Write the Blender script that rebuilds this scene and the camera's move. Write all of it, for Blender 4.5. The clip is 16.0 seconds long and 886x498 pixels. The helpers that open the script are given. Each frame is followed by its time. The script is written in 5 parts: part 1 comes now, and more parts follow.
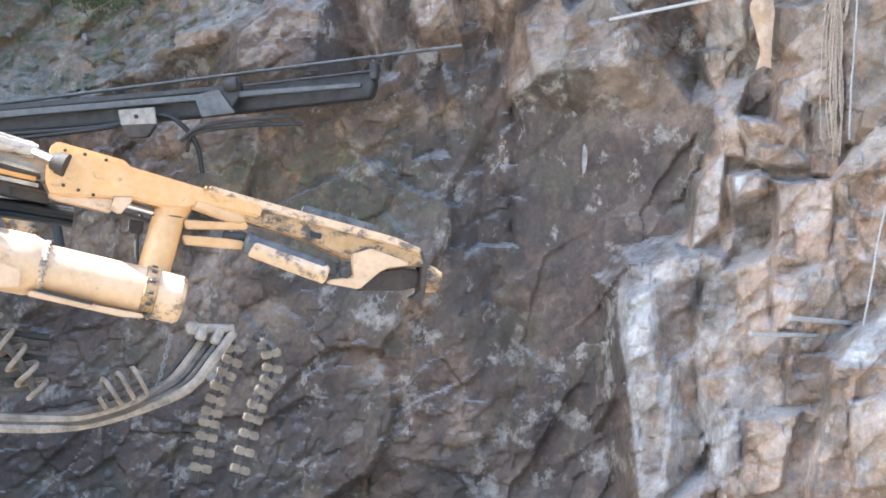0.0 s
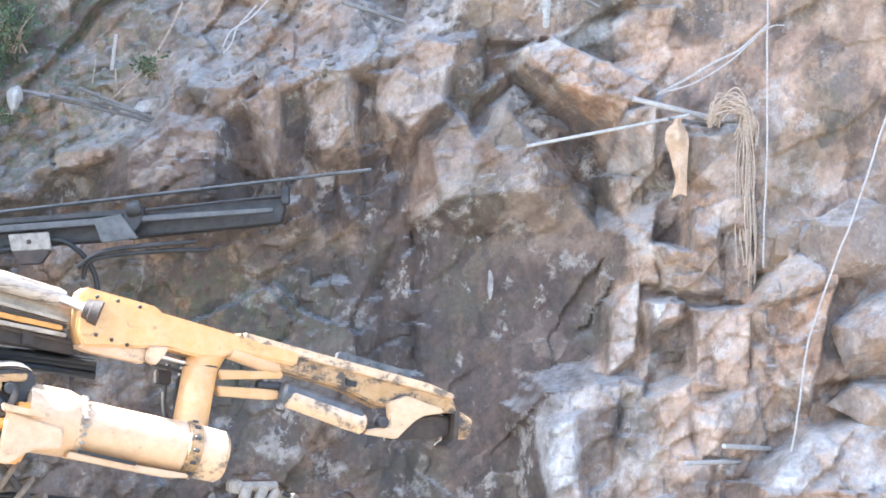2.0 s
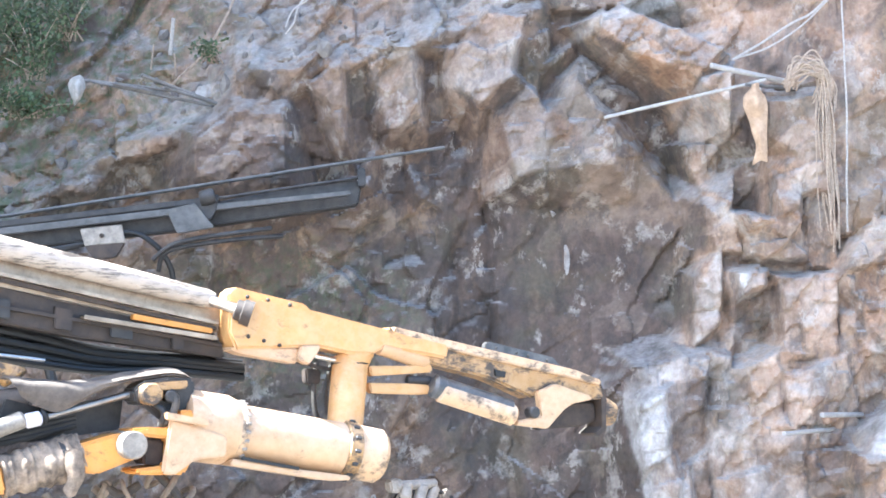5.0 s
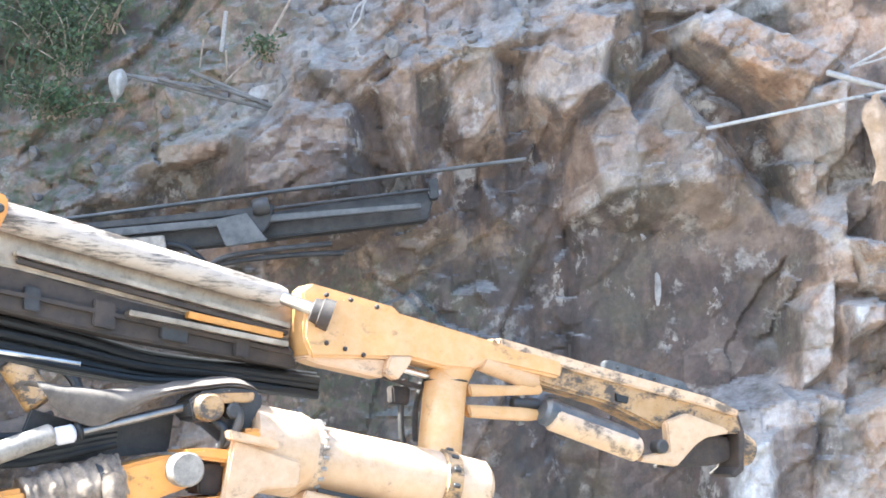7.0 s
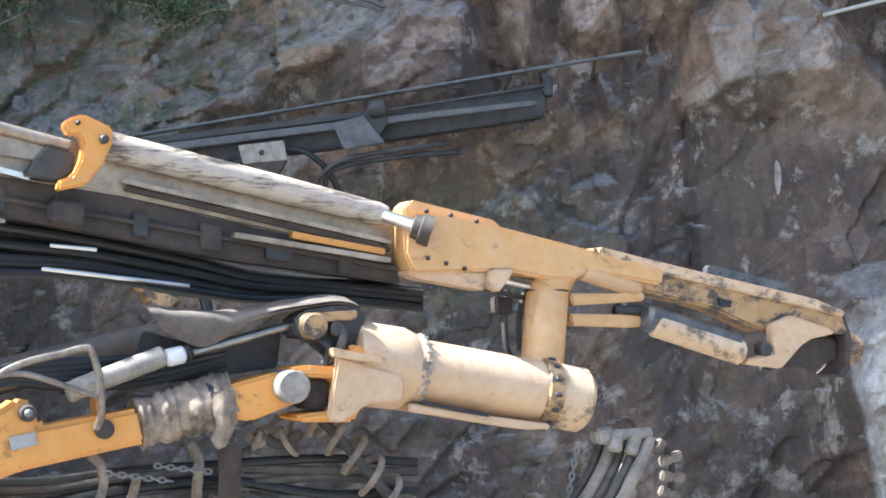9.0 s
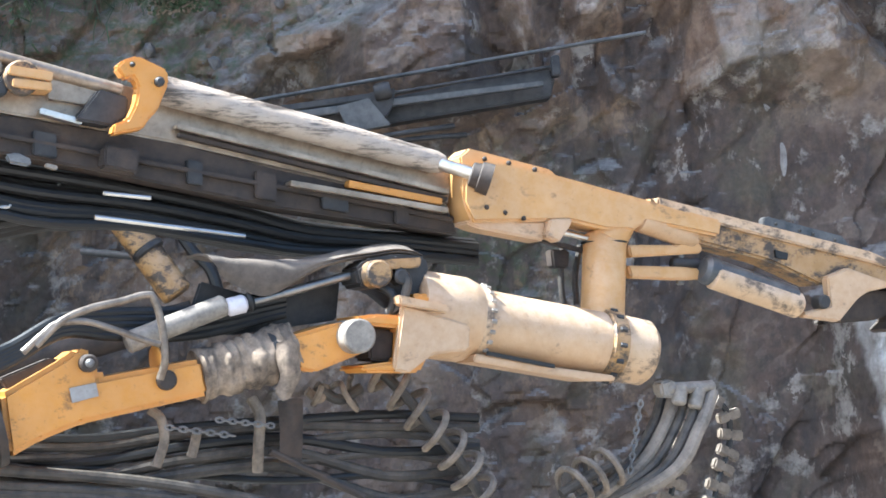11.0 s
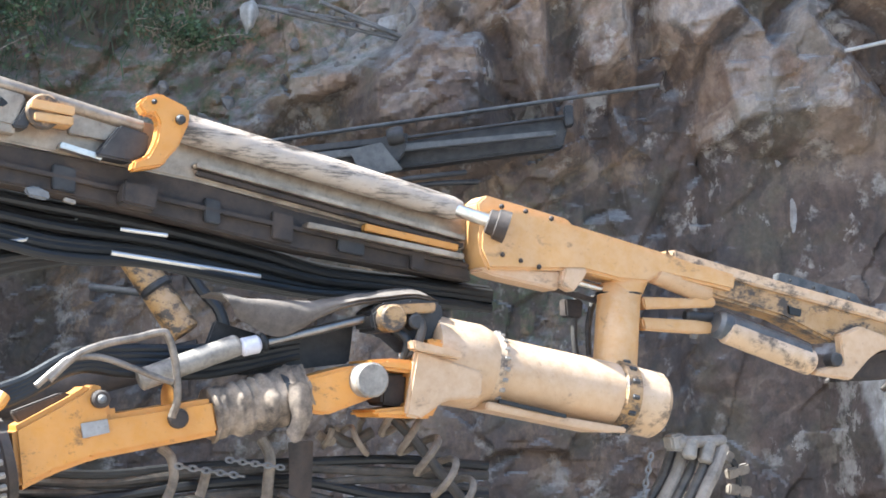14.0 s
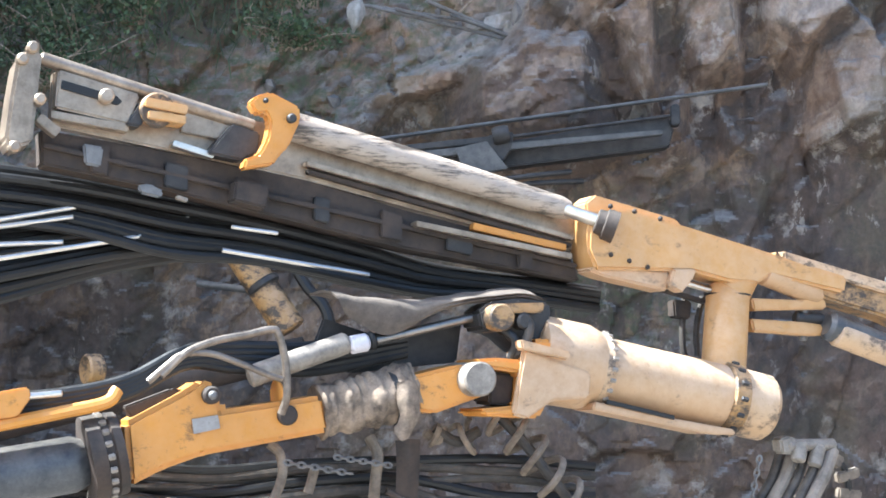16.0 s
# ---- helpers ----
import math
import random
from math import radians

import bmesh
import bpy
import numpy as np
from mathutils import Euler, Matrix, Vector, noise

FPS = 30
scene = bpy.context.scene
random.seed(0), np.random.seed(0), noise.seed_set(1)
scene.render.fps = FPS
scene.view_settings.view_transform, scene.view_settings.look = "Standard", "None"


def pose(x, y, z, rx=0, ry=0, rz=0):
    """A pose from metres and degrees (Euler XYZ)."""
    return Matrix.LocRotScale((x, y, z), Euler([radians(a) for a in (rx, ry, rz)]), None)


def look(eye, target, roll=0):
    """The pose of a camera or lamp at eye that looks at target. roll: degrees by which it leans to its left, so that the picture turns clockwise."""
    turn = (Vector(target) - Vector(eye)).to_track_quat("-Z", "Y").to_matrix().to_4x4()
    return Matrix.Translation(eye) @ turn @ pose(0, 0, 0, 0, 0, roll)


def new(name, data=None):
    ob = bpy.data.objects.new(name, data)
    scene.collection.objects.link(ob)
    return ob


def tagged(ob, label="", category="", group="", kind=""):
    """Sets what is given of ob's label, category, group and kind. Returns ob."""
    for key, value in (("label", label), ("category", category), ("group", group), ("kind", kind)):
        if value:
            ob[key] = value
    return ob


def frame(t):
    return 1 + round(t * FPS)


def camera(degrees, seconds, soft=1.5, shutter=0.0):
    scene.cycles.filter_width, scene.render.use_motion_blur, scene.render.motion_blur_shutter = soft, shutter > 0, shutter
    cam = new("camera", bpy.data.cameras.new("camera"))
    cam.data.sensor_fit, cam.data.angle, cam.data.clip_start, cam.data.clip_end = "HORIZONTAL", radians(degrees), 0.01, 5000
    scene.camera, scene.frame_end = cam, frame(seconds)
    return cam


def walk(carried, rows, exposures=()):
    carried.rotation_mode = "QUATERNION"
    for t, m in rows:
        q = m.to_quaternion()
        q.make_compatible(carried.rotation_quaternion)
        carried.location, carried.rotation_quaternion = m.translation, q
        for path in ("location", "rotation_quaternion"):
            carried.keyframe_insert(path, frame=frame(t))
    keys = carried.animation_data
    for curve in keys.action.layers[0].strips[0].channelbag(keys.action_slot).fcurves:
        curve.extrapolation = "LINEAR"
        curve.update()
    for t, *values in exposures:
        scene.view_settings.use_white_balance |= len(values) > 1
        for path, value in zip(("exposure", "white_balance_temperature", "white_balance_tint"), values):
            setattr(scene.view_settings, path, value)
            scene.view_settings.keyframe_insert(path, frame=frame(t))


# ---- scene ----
cam = camera(28.0, 16.0, soft=1.7)
walk(cam, [
    (0, pose(6.438, -3.415, 1.680, 92.887, -3.456, 10.161)),
    (0.5, pose(5.655, -3.311, 1.711, 93.601, -3.392, 6.959)),
    (1, pose(4.697, -3.292, 1.775, 94.510, -3.145, 3.137)),
    (1.5, pose(3.672, -3.221, 1.902, 95.576, -2.827, 0.288)),
    (2, pose(2.804, -3.148, 2.018, 96.414, -2.220, -1.422)),
    (2.5, pose(2.600, -3.022, 2.054, 97.094, -2.163, -2.031)),
    (3, pose(2.157, -2.912, 2.313, 95.963, -1.156, -2.915)),
    (3.5, pose(1.820, -2.777, 2.504, 94.183, -0.890, -3.366)),
    (4, pose(1.529, -2.754, 2.557, 93.578, -0.579, -3.596)),
    (4.5, pose(1.347, -2.728, 2.372, 94.130, -0.367, -3.208)),
    (5, pose(1.115, -2.651, 2.228, 95.257, 0.211, -2.931)),
    (5.2, pose(0.996, -2.630, 2.157, 95.908, 0.179, -2.963)),
    (7.3, pose(0.599, 0.041, 1.983, 97.307, -1.173, -2.316)),
    (7.5, pose(0.601, 0.056, 2.135, 96.360, -0.616, -2.141)),
    (8, pose(0.640, -0.132, 2.349, 93.828, -0.403, -1.244)),
    (8.5, pose(0.724, -0.252, 2.336, 92.941, 0.058, 0.266)),
    (9, pose(0.906, -0.352, 2.239, 93.170, 0.038, 2.453)),
    (9.2, pose(0.920, -0.354, 2.181, 93.516, 0.207, 2.848)),
    (11.3, pose(0.007, 0.018, 1.701, 94.345, 0.933, 0.162)),
    (11.5, pose(0.000, 0.018, 1.711, 94.420, 0.724, 0.227)),
    (12, pose(0.002, 0.014, 1.683, 94.526, 0.202, 0.322)),
    (12.5, pose(0.000, -0.000, 1.700, 94.997, 0.002, -0.003)),
    (13, pose(-0.007, 0.016, 1.709, 95.528, -0.127, -0.377)),
    (13.5, pose(-0.022, 0.019, 1.706, 95.714, -0.291, -0.284)),
    (14, pose(-0.022, 0.009, 1.717, 95.746, -0.749, 0.220)),
    (14.5, pose(-0.036, -0.002, 1.704, 95.690, -1.108, 0.836)),
    (15, pose(-0.042, -0.014, 1.709, 95.440, -1.279, 1.520)),
    (15.5, pose(-0.064, -0.004, 1.717, 95.349, -1.384, 2.453)),
    (16, pose(-0.073, 0.005, 1.721, 95.636, -1.450, 3.392)),
], exposures=[(0.0, 2.6, 5300, 5), (2.0, 2.88, 5200, 6), (5.0, 2.88, 5200, 6), (7.5, 2.62, 5200, 3), (9.0, 1.98, 5200, 4), (16.0, 2.1, 5250, 5)])

# ---- light: sun from the left, which a tall wall added out of view keeps off the face but not off the near boom; clear sky ----
SUN_FROM = Vector((-0.64, -0.16, 0.75)).normalized()
world = bpy.data.worlds.new("sky")
scene.world = world
world.use_nodes = True
wn, wl = world.node_tree.nodes, world.node_tree.links
sky = wn.new("ShaderNodeTexSky")
sky.sky_type, sky.sun_disc = "NISHITA", False
sky.sun_elevation = math.asin(SUN_FROM.z)
sky.sun_rotation = math.atan2(SUN_FROM.x, SUN_FROM.y)
sky.dust_density = 3.0
wl.new(sky.outputs[0], wn["Background"].inputs[0])
wn["Background"].inputs[1].default_value = 0.1
sun = new("sun", bpy.data.lights.new("sun", "SUN"))
sun.data.energy, sun.data.angle, sun.data.color = 5.0, radians(1.0), (1.0, 0.93, 0.82)
sun.matrix_world = look(SUN_FROM * 60, (0, 0, 0))


# ---- materials ----
class Nodes:
    """Short way to write a node material."""

    def __init__(self, name):
        self.mat = bpy.data.materials.new(name)
        self.mat.use_nodes = True
        self.n, self.l = self.mat.node_tree.nodes, self.mat.node_tree.links
        self.bsdf = self.n["Principled BSDF"]
        self.pos = self.n.new("ShaderNodeTexCoord").outputs["Object"]

    def put(self, socket, value):
        if isinstance(value, bpy.types.NodeSocket):
            self.l.new(value, socket)
        elif isinstance(value, tuple) and len(value) == 3 and socket.type == "RGBA":
            socket.default_value = (*value, 1)
        else:
            socket.default_value = value

    def noise(self, scale, detail=6, rough=0.6, stretch=(1, 1, 1), turn=(0, 0, 0)):
        m = self.n.new("ShaderNodeMapping")
        m.inputs["Scale"].default_value, m.inputs["Rotation"].default_value = stretch, turn
        self.l.new(self.pos, m.inputs[0])
        t = self.n.new("ShaderNodeTexNoise")
        t.inputs["Scale"].default_value, t.inputs["Detail"].default_value, t.inputs["Roughness"].default_value = scale, detail, rough
        self.l.new(m.outputs[0], t.inputs["Vector"])
        return t.outputs["Fac"]

    def cells(self, scale, feature="F1", stretch=(1, 1, 1), turn=(0, 0, 0), out="Distance"):
        m = self.n.new("ShaderNodeMapping")
        m.inputs["Scale"].default_value, m.inputs["Rotation"].default_value = stretch, turn
        self.l.new(self.pos, m.inputs[0])
        t = self.n.new("ShaderNodeTexVoronoi")
        t.feature = feature
        t.inputs["Scale"].default_value = scale
        self.l.new(m.outputs[0], t.inputs["Vector"])
        return t.outputs[out]

    def ramp(self, fac, lo, hi, a=0.0, b=1.0):
        t = self.n.new("ShaderNodeMapRange")
        t.clamp = True
        for k, v in zip(("Value", "From Min", "From Max", "To Min", "To Max"), (fac, lo, hi, a, b)):
            self.put(t.inputs[k], v)
        return t.outputs[0]

    def mix(self, fac, a, b, mode="MIX"):
        t = self.n.new("ShaderNodeMix")
        t.data_type, t.blend_type = "RGBA", mode
        self.put(t.inputs[0], fac), self.put(t.inputs[6], a), self.put(t.inputs[7], b)
        return t.outputs[2]

    def math(self, op, a, b=0.0):
        t = self.n.new("ShaderNodeMath")
        t.operation, t.use_clamp = op, op in ("ADD", "SUBTRACT", "MULTIPLY")
        self.put(t.inputs[0], a), self.put(t.inputs[1], b)
        return t.outputs[0]

    def up(self):
        """How far a surface faces the sky, where dust settles."""
        g, s = self.n.new("ShaderNodeNewGeometry"), self.n.new("ShaderNodeSeparateXYZ")
        self.l.new(g.outputs["Normal"], s.inputs[0])
        return s.outputs["Z"]

    def attr(self, name):
        t = self.n.new("ShaderNodeAttribute")
        t.attribute_name = name
        return t

    def per_object(self):
        return self.n.new("ShaderNodeObjectInfo").outputs["Random"]

    def done(self, colour, rough=0.6, metal=0.0, bump=None, depth=0.01):
        self.put(self.bsdf.inputs["Base Color"], colour)
        self.put(self.bsdf.inputs["Roughness"], rough)
        self.put(self.bsdf.inputs["Metallic"], metal)
        if bump is not None:
            b = self.n.new("ShaderNodeBump")
            b.inputs["Strength"].default_value, b.inputs["Distance"].default_value = 1.0, depth
            self.l.new(bump, b.inputs["Height"])
            self.l.new(b.outputs[0], self.bsdf.inputs["Normal"])
        return self.mat


def rock_material(name):
    m = Nodes(name)
    a = m.attr("mineral_shade")
    sep = m.n.new("ShaderNodeSeparateColor")
    m.l.new(a.outputs["Color"], sep.inputs[0])
    tone = m.attr("tone").outputs["Fac"]
    big = m.noise(1.1, 8, 0.62, (1, 1, 0.7), (0, 0.6, 0))
    fine = m.noise(14, 8, 0.7)
    mid = m.noise(4.2, 8, 0.68, (1, 1, 0.6), (0, 0.5, 0))
    base = m.mix(m.ramp(big, 0.35, 0.65), (0.11, 0.084, 0.068), (0.215, 0.165, 0.13))
    base = m.mix(m.ramp(mid, 0.52, 0.68), base, (0.12, 0.105, 0.092))
    base = m.mix(m.math("MULTIPLY", m.ramp(tone, 0.56, 0.8), 0.75), base, (0.32, 0.225, 0.155))
    base = m.mix(m.math("MULTIPLY", m.ramp(tone, 0.45, 0.2), 0.75), base, (0.07, 0.06, 0.052))
    rust = m.math("MULTIPLY", sep.outputs[1], m.ramp(mid, 0.3, 0.6, 0.55, 1))
    base = m.mix(rust, base, m.mix(m.ramp(mid, 0.35, 0.65), (0.21, 0.112, 0.06), (0.36, 0.225, 0.14)))
    ochre = m.math("MULTIPLY", m.math("MULTIPLY", sep.outputs[1], m.ramp(m.noise(1.9, 5, 0.55, (1, 1, 0.6), (0, 0.3, 0)), 0.42, 0.55)), 0.8)
    base = m.mix(ochre, base, m.mix(m.ramp(mid, 0.4, 0.62), (0.4, 0.225, 0.12), (0.5, 0.36, 0.25)))
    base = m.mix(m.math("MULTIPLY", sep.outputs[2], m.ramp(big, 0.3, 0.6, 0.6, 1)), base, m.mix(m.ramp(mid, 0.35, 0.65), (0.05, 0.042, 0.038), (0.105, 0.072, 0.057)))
    base = m.mix(m.math("MULTIPLY", m.ramp(tone, 0.44, 0.24), 0.55), base, (0.075, 0.058, 0.048))
    base = m.mix(m.math("MULTIPLY", m.math("MULTIPLY", m.ramp(tone, 0.58, 0.76), sep.outputs[1]), 0.5), base, (0.55, 0.44, 0.34))
    lean = ((1, 1, 0.55), (0, 0.5, 0))
    loam = m.ramp(m.noise(0.9, 7, 0.7), 0.5, 0.6)
    base = m.mix(m.math("MULTIPLY", loam, 0.4), base, (0.12, 0.11, 0.07))
    dun = m.math("MULTIPLY", m.ramp(m.noise(2.6, 9, 0.74, *lean), 0.53, 0.6), m.ramp(fine, 0.35, 0.55, 0.45, 1))
    base = m.mix(m.math("MULTIPLY", dun, m.ramp(sep.outputs[2], 0.2, 0.9, 0.6, 0.16)), base, (0.3, 0.205, 0.125))
    soot = m.math("MULTIPLY", m.ramp(m.noise(1.7, 9, 0.72, *lean), 0.54, 0.6), m.ramp(fine, 0.3, 0.5, 0.6, 1))
    base = m.mix(m.math("MULTIPLY", soot, 0.6), base, (0.06, 0.052, 0.048))
    vein = m.math("ABSOLUTE", m.math("SUBTRACT", m.noise(1.7, 8, 0.7, (1, 1, 0.6), (0, 0.9, 0)), 0.5), 0.0)
    vein = m.math("MULTIPLY", m.ramp(vein, 0.012, 0.004), m.ramp(m.noise(1.9, 5, 0.7), 0.54, 0.64))
    base = m.mix(m.math("MULTIPLY", vein, 0.6), base, (0.45, 0.4, 0.34))
    pale = m.math("MULTIPLY", sep.outputs[0], m.ramp(m.noise(2.4, 7, 0.6, (1, 1, 0.5), (0, 0.25, 0)), 0.4, 0.52, 0.3, 1))
    base = m.mix(pale, base, m.mix(m.ramp(mid, 0.38, 0.6), (0.38, 0.345, 0.31), (0.62, 0.595, 0.565)))
    streak = m.math("MULTIPLY", m.ramp(m.noise(2.9, 7, 0.72, (1, 1, 0.3), (0, 0.3, 0)), 0.6, 0.68), m.ramp(fine, 0.42, 0.56, 0.4, 1))
    base = m.mix(m.math("MULTIPLY", streak, m.ramp(sep.outputs[2], 0.1, 0.8, 0.35, 0.08)), base, (0.42, 0.37, 0.32))
    dust = m.math("MULTIPLY", m.ramp(m.up(), 0.35, 0.8), m.ramp(mid, 0.35, 0.6, 0.15, 0.9))
    base = m.mix(dust, base, (0.3, 0.285, 0.27))
    base = m.mix(m.math("MULTIPLY", m.ramp(fine, 0.62, 0.4), 0.25), base, (0.1, 0.085, 0.075), "MULTIPLY")
    moss = m.math("MULTIPLY", m.attr("moss").outputs["Fac"], m.ramp(m.noise(6, 8, 0.75), 0.46, 0.62))
    base = m.mix(moss, base, (0.07, 0.1, 0.045))
    h = m.math("ADD", m.math("MULTIPLY", mid, 0.75), m.math("MULTIPLY", fine, 0.25))
    h = m.math("ADD", m.math("MULTIPLY", h, 0.75), m.math("MULTIPLY", m.cells(6, stretch=(1, 1, 0.6), turn=(0, 0.6, 0)), 0.25))
    return m.done(base, 0.9, 0, h, 0.07)


def paint_material(name, colour, dusty, grime=0.75, rust=0.3, worn=0.56, run=(1, 1, 1.6), size=5):
    m = Nodes(name)
    big, fine, blot = m.noise(2.2, 6, 0.6), m.noise(38, 6, 0.7), m.noise(9, 8, 0.7)
    base = m.mix(m.ramp(big, 0.3, 0.7), tuple(c * 0.8 for c in colour), colour)
    d = m.math("MULTIPLY", m.ramp(m.up(), -0.4, 0.6, 0.35, 1.0), m.ramp(blot, 0.34, 0.62, 0.25, 1.0))
    base = m.mix(m.math("MULTIPLY", d, dusty), base, (0.72, 0.54, 0.38))
    base = m.mix(m.math("MULTIPLY", m.ramp(m.noise(size, 9, 0.75, run), worn, worn + 0.1), grime), base, (0.045, 0.035, 0.028))
    base = m.mix(m.math("MULTIPLY", m.ramp(fine, 0.62, 0.7), rust), base, (0.16, 0.07, 0.03))
    return m.done(base, m.ramp(blot, 0.3, 0.7, 0.3, 0.58), 0, m.math("ADD", m.math("MULTIPLY", fine, 0.4), m.math("MULTIPLY", blot, 0.6)), 0.006)


def plain_material(name, dark, light, rough=0.6, metal=0.0, scale=8, depth=0.004, dust=0.0, dust_colour=(0.4, 0.36, 0.31)):
    m = Nodes(name)
    a, b = m.noise(scale, 8, 0.7), m.noise(scale * 6, 6, 0.7)
    base = m.mix(m.ramp(a, 0.35, 0.65), dark, light)
    base = m.mix(m.math("MULTIPLY", m.ramp(b, 0.55, 0.75), 0.5), base, tuple(c * 0.5 for c in dark))
    if dust:
        base = m.mix(m.math("MULTIPLY", m.math("MULTIPLY", m.ramp(m.up(), -0.2, 0.8), m.ramp(a, 0.35, 0.6, 0.3, 1)), dust), base, dust_colour)
    return m.done(base, m.ramp(a, 0.3, 0.7, rough * 0.8, min(1, rough * 1.2)), metal, m.math("ADD", m.math("MULTIPLY", a, 0.5), m.math("MULTIPLY", b, 0.5)), depth)


ROCK = rock_material("quarried_rock")
YELLOW = paint_material("dusty_yellow_paint", (0.58, 0.3, 0.075), 0.46, 0.55, 0.35, 0.59)
PALETAN = paint_material("dust_on_worn_paint", (0.5, 0.32, 0.16), 0.8, 0.8, 0.4, 0.5)
ORANGE = paint_material("yellow_orange_paint", (0.66, 0.275, 0.025), 0.2, 0.7, 0.5, 0.585)
CREAM = paint_material("dust_caked_paint", (0.52, 0.32, 0.155), 0.66, 0.55, 0.35, 0.58)
GREASE = paint_material("greasy_yellow_paint", (0.36, 0.19, 0.045), 0.4, 0.95, 0.6, 0.47)
TUBE = paint_material("worn_tube_paint", (0.4, 0.34, 0.28), 0.55, 0.9, 0.4, 0.5, (0.25, 0.25, 1.6), 10)
STEEL = plain_material("dusty_steel", (0.12, 0.115, 0.11), (0.25, 0.24, 0.23), 0.5, 0.6, 6, 0.003, 0.6)
OILSTEEL = plain_material("oily_grey_steel", (0.06, 0.058, 0.056), (0.13, 0.125, 0.12), 0.5, 0.4, 6, 0.003, 0.3)
DARKSTEEL = plain_material("dark_greasy_steel", (0.02, 0.019, 0.019), (0.055, 0.05, 0.047), 0.5, 0.3, 6, 0.004, 0.15)
BROWNSTEEL = plain_material("rusty_brown_steel", (0.022, 0.017, 0.014), (0.075, 0.052, 0.038), 0.75, 0.1, 5, 0.006, 0.15)
BLUEGREY = plain_material("grey_ram_paint", (0.05, 0.054, 0.06), (0.12, 0.122, 0.126), 0.42, 0.4, 7, 0.004, 0.3, (0.42, 0.35, 0.26))
CHROME = plain_material("polished_rod", (0.6, 0.56, 0.5), (0.78, 0.73, 0.66), 0.36, 1.0, 5, 0.0005)
DULLROD = plain_material("dusty_piston_rod", (0.2, 0.185, 0.17), (0.36, 0.33, 0.3), 0.38, 0.9, 6, 0.001, 0.3)
ALU = plain_material("dusty_aluminium", (0.2, 0.15, 0.105), (0.44, 0.345, 0.25), 0.34, 0.5, 5, 0.002, 0.3, (0.6, 0.5, 0.4))
PALESTEEL = plain_material("pale_dusty_steel", (0.16, 0.135, 0.11), (0.36, 0.31, 0.25), 0.5, 0.1, 9, 0.004, 0.4, (0.46, 0.38, 0.29))
GUARD = plain_material("worn_brown_pipe", (0.13, 0.1, 0.075), (0.3, 0.24, 0.18), 0.4, 0.5, 9, 0.003, 0.3)
RUBBER = plain_material("black_rubber", (0.006, 0.006, 0.006), (0.015, 0.014, 0.013), 0.5, 0.0, 10, 0.003, 0.03)
HOSE = plain_material("dusty_hose_rubber", (0.02, 0.018, 0.016), (0.075, 0.06, 0.047), 0.6, 0.0, 9, 0.004, 0.35, (0.3, 0.25, 0.19))
PALEHOSE = plain_material("dust_caked_hose", (0.09, 0.075, 0.058), (0.32, 0.26, 0.2), 0.8, 0.0, 4, 0.004, 0.4, (0.4, 0.33, 0.26))
COIL = plain_material("dusty_hose_guard", (0.1, 0.075, 0.052), (0.25, 0.195, 0.14), 0.75, 0.0, 9, 0.004, 0.4)
CLOTH = plain_material("dirty_cloth", (0.05, 0.037, 0.027), (0.4, 0.3, 0.21), 0.95, 0.0, 5, 0.012)
TAN = plain_material("tan_fabric", (0.3, 0.2, 0.12), (0.5, 0.36, 0.24), 0.95, 0.0, 7, 0.01)
WHITE = plain_material("white_plastic_sack", (0.2, 0.19, 0.17), (0.38, 0.36, 0.33), 0.6, 0.0, 9, 0.006)
ROPE = plain_material("sun_bleached_rope", (0.26, 0.24, 0.22), (0.44, 0.41, 0.38), 0.95, 0.0, 40, 0.004)
STRAW = plain_material("frayed_straw_rope", (0.27, 0.2, 0.145), (0.47, 0.38, 0.29), 0.95, 0.0, 30, 0.004)
GREYTUBE = plain_material("grey_pipe", (0.3, 0.28, 0.26), (0.45, 0.43, 0.4), 0.6, 0.2, 12, 0.003, 0.4)
WOOD = plain_material("bleached_wood", (0.2, 0.15, 0.11), (0.4, 0.33, 0.26), 0.9, 0.0, 12, 0.004)
LABEL = plain_material("pale_sticker", (0.55, 0.5, 0.5), (0.7, 0.65, 0.66), 0.5, 0.0, 9, 0.001)
TICKET = plain_material("grey_nameplate", (0.28, 0.25, 0.22), (0.4, 0.37, 0.34), 0.5, 0.2, 9, 0.001)
SHEET = plain_material("conveyor_rubber_sheet", (0.06, 0.047, 0.037), (0.16, 0.125, 0.095), 0.85, 0.0, 5, 0.008, 0.25, (0.32, 0.26, 0.2))
PALEROCK = plain_material("pale_vein_rock", (0.2, 0.175, 0.16), (0.36, 0.33, 0.3), 0.85, 0.0, 9, 0.02)
STONE = plain_material("loose_stone", (0.14, 0.12, 0.105), (0.25, 0.225, 0.2), 0.95, 0.0, 2, 0.02, 0.5, (0.26, 0.24, 0.22))
GROUND = plain_material("quarry_gravel", (0.2, 0.18, 0.15), (0.36, 0.32, 0.28), 0.95, 0.0, 1.5, 0.06)


def leaf_material():
    m = Nodes("shrub_leaf")
    r = m.n.new("ShaderNodeNewGeometry").outputs["Random Per Island"]
    c = m.mix(r, (0.03, 0.062, 0.027), (0.1, 0.15, 0.065))
    return m.done(m.mix(m.ramp(m.noise(3), 0.4, 0.65), c, (0.07, 0.075, 0.04)), 0.7)


LEAF = leaf_material()


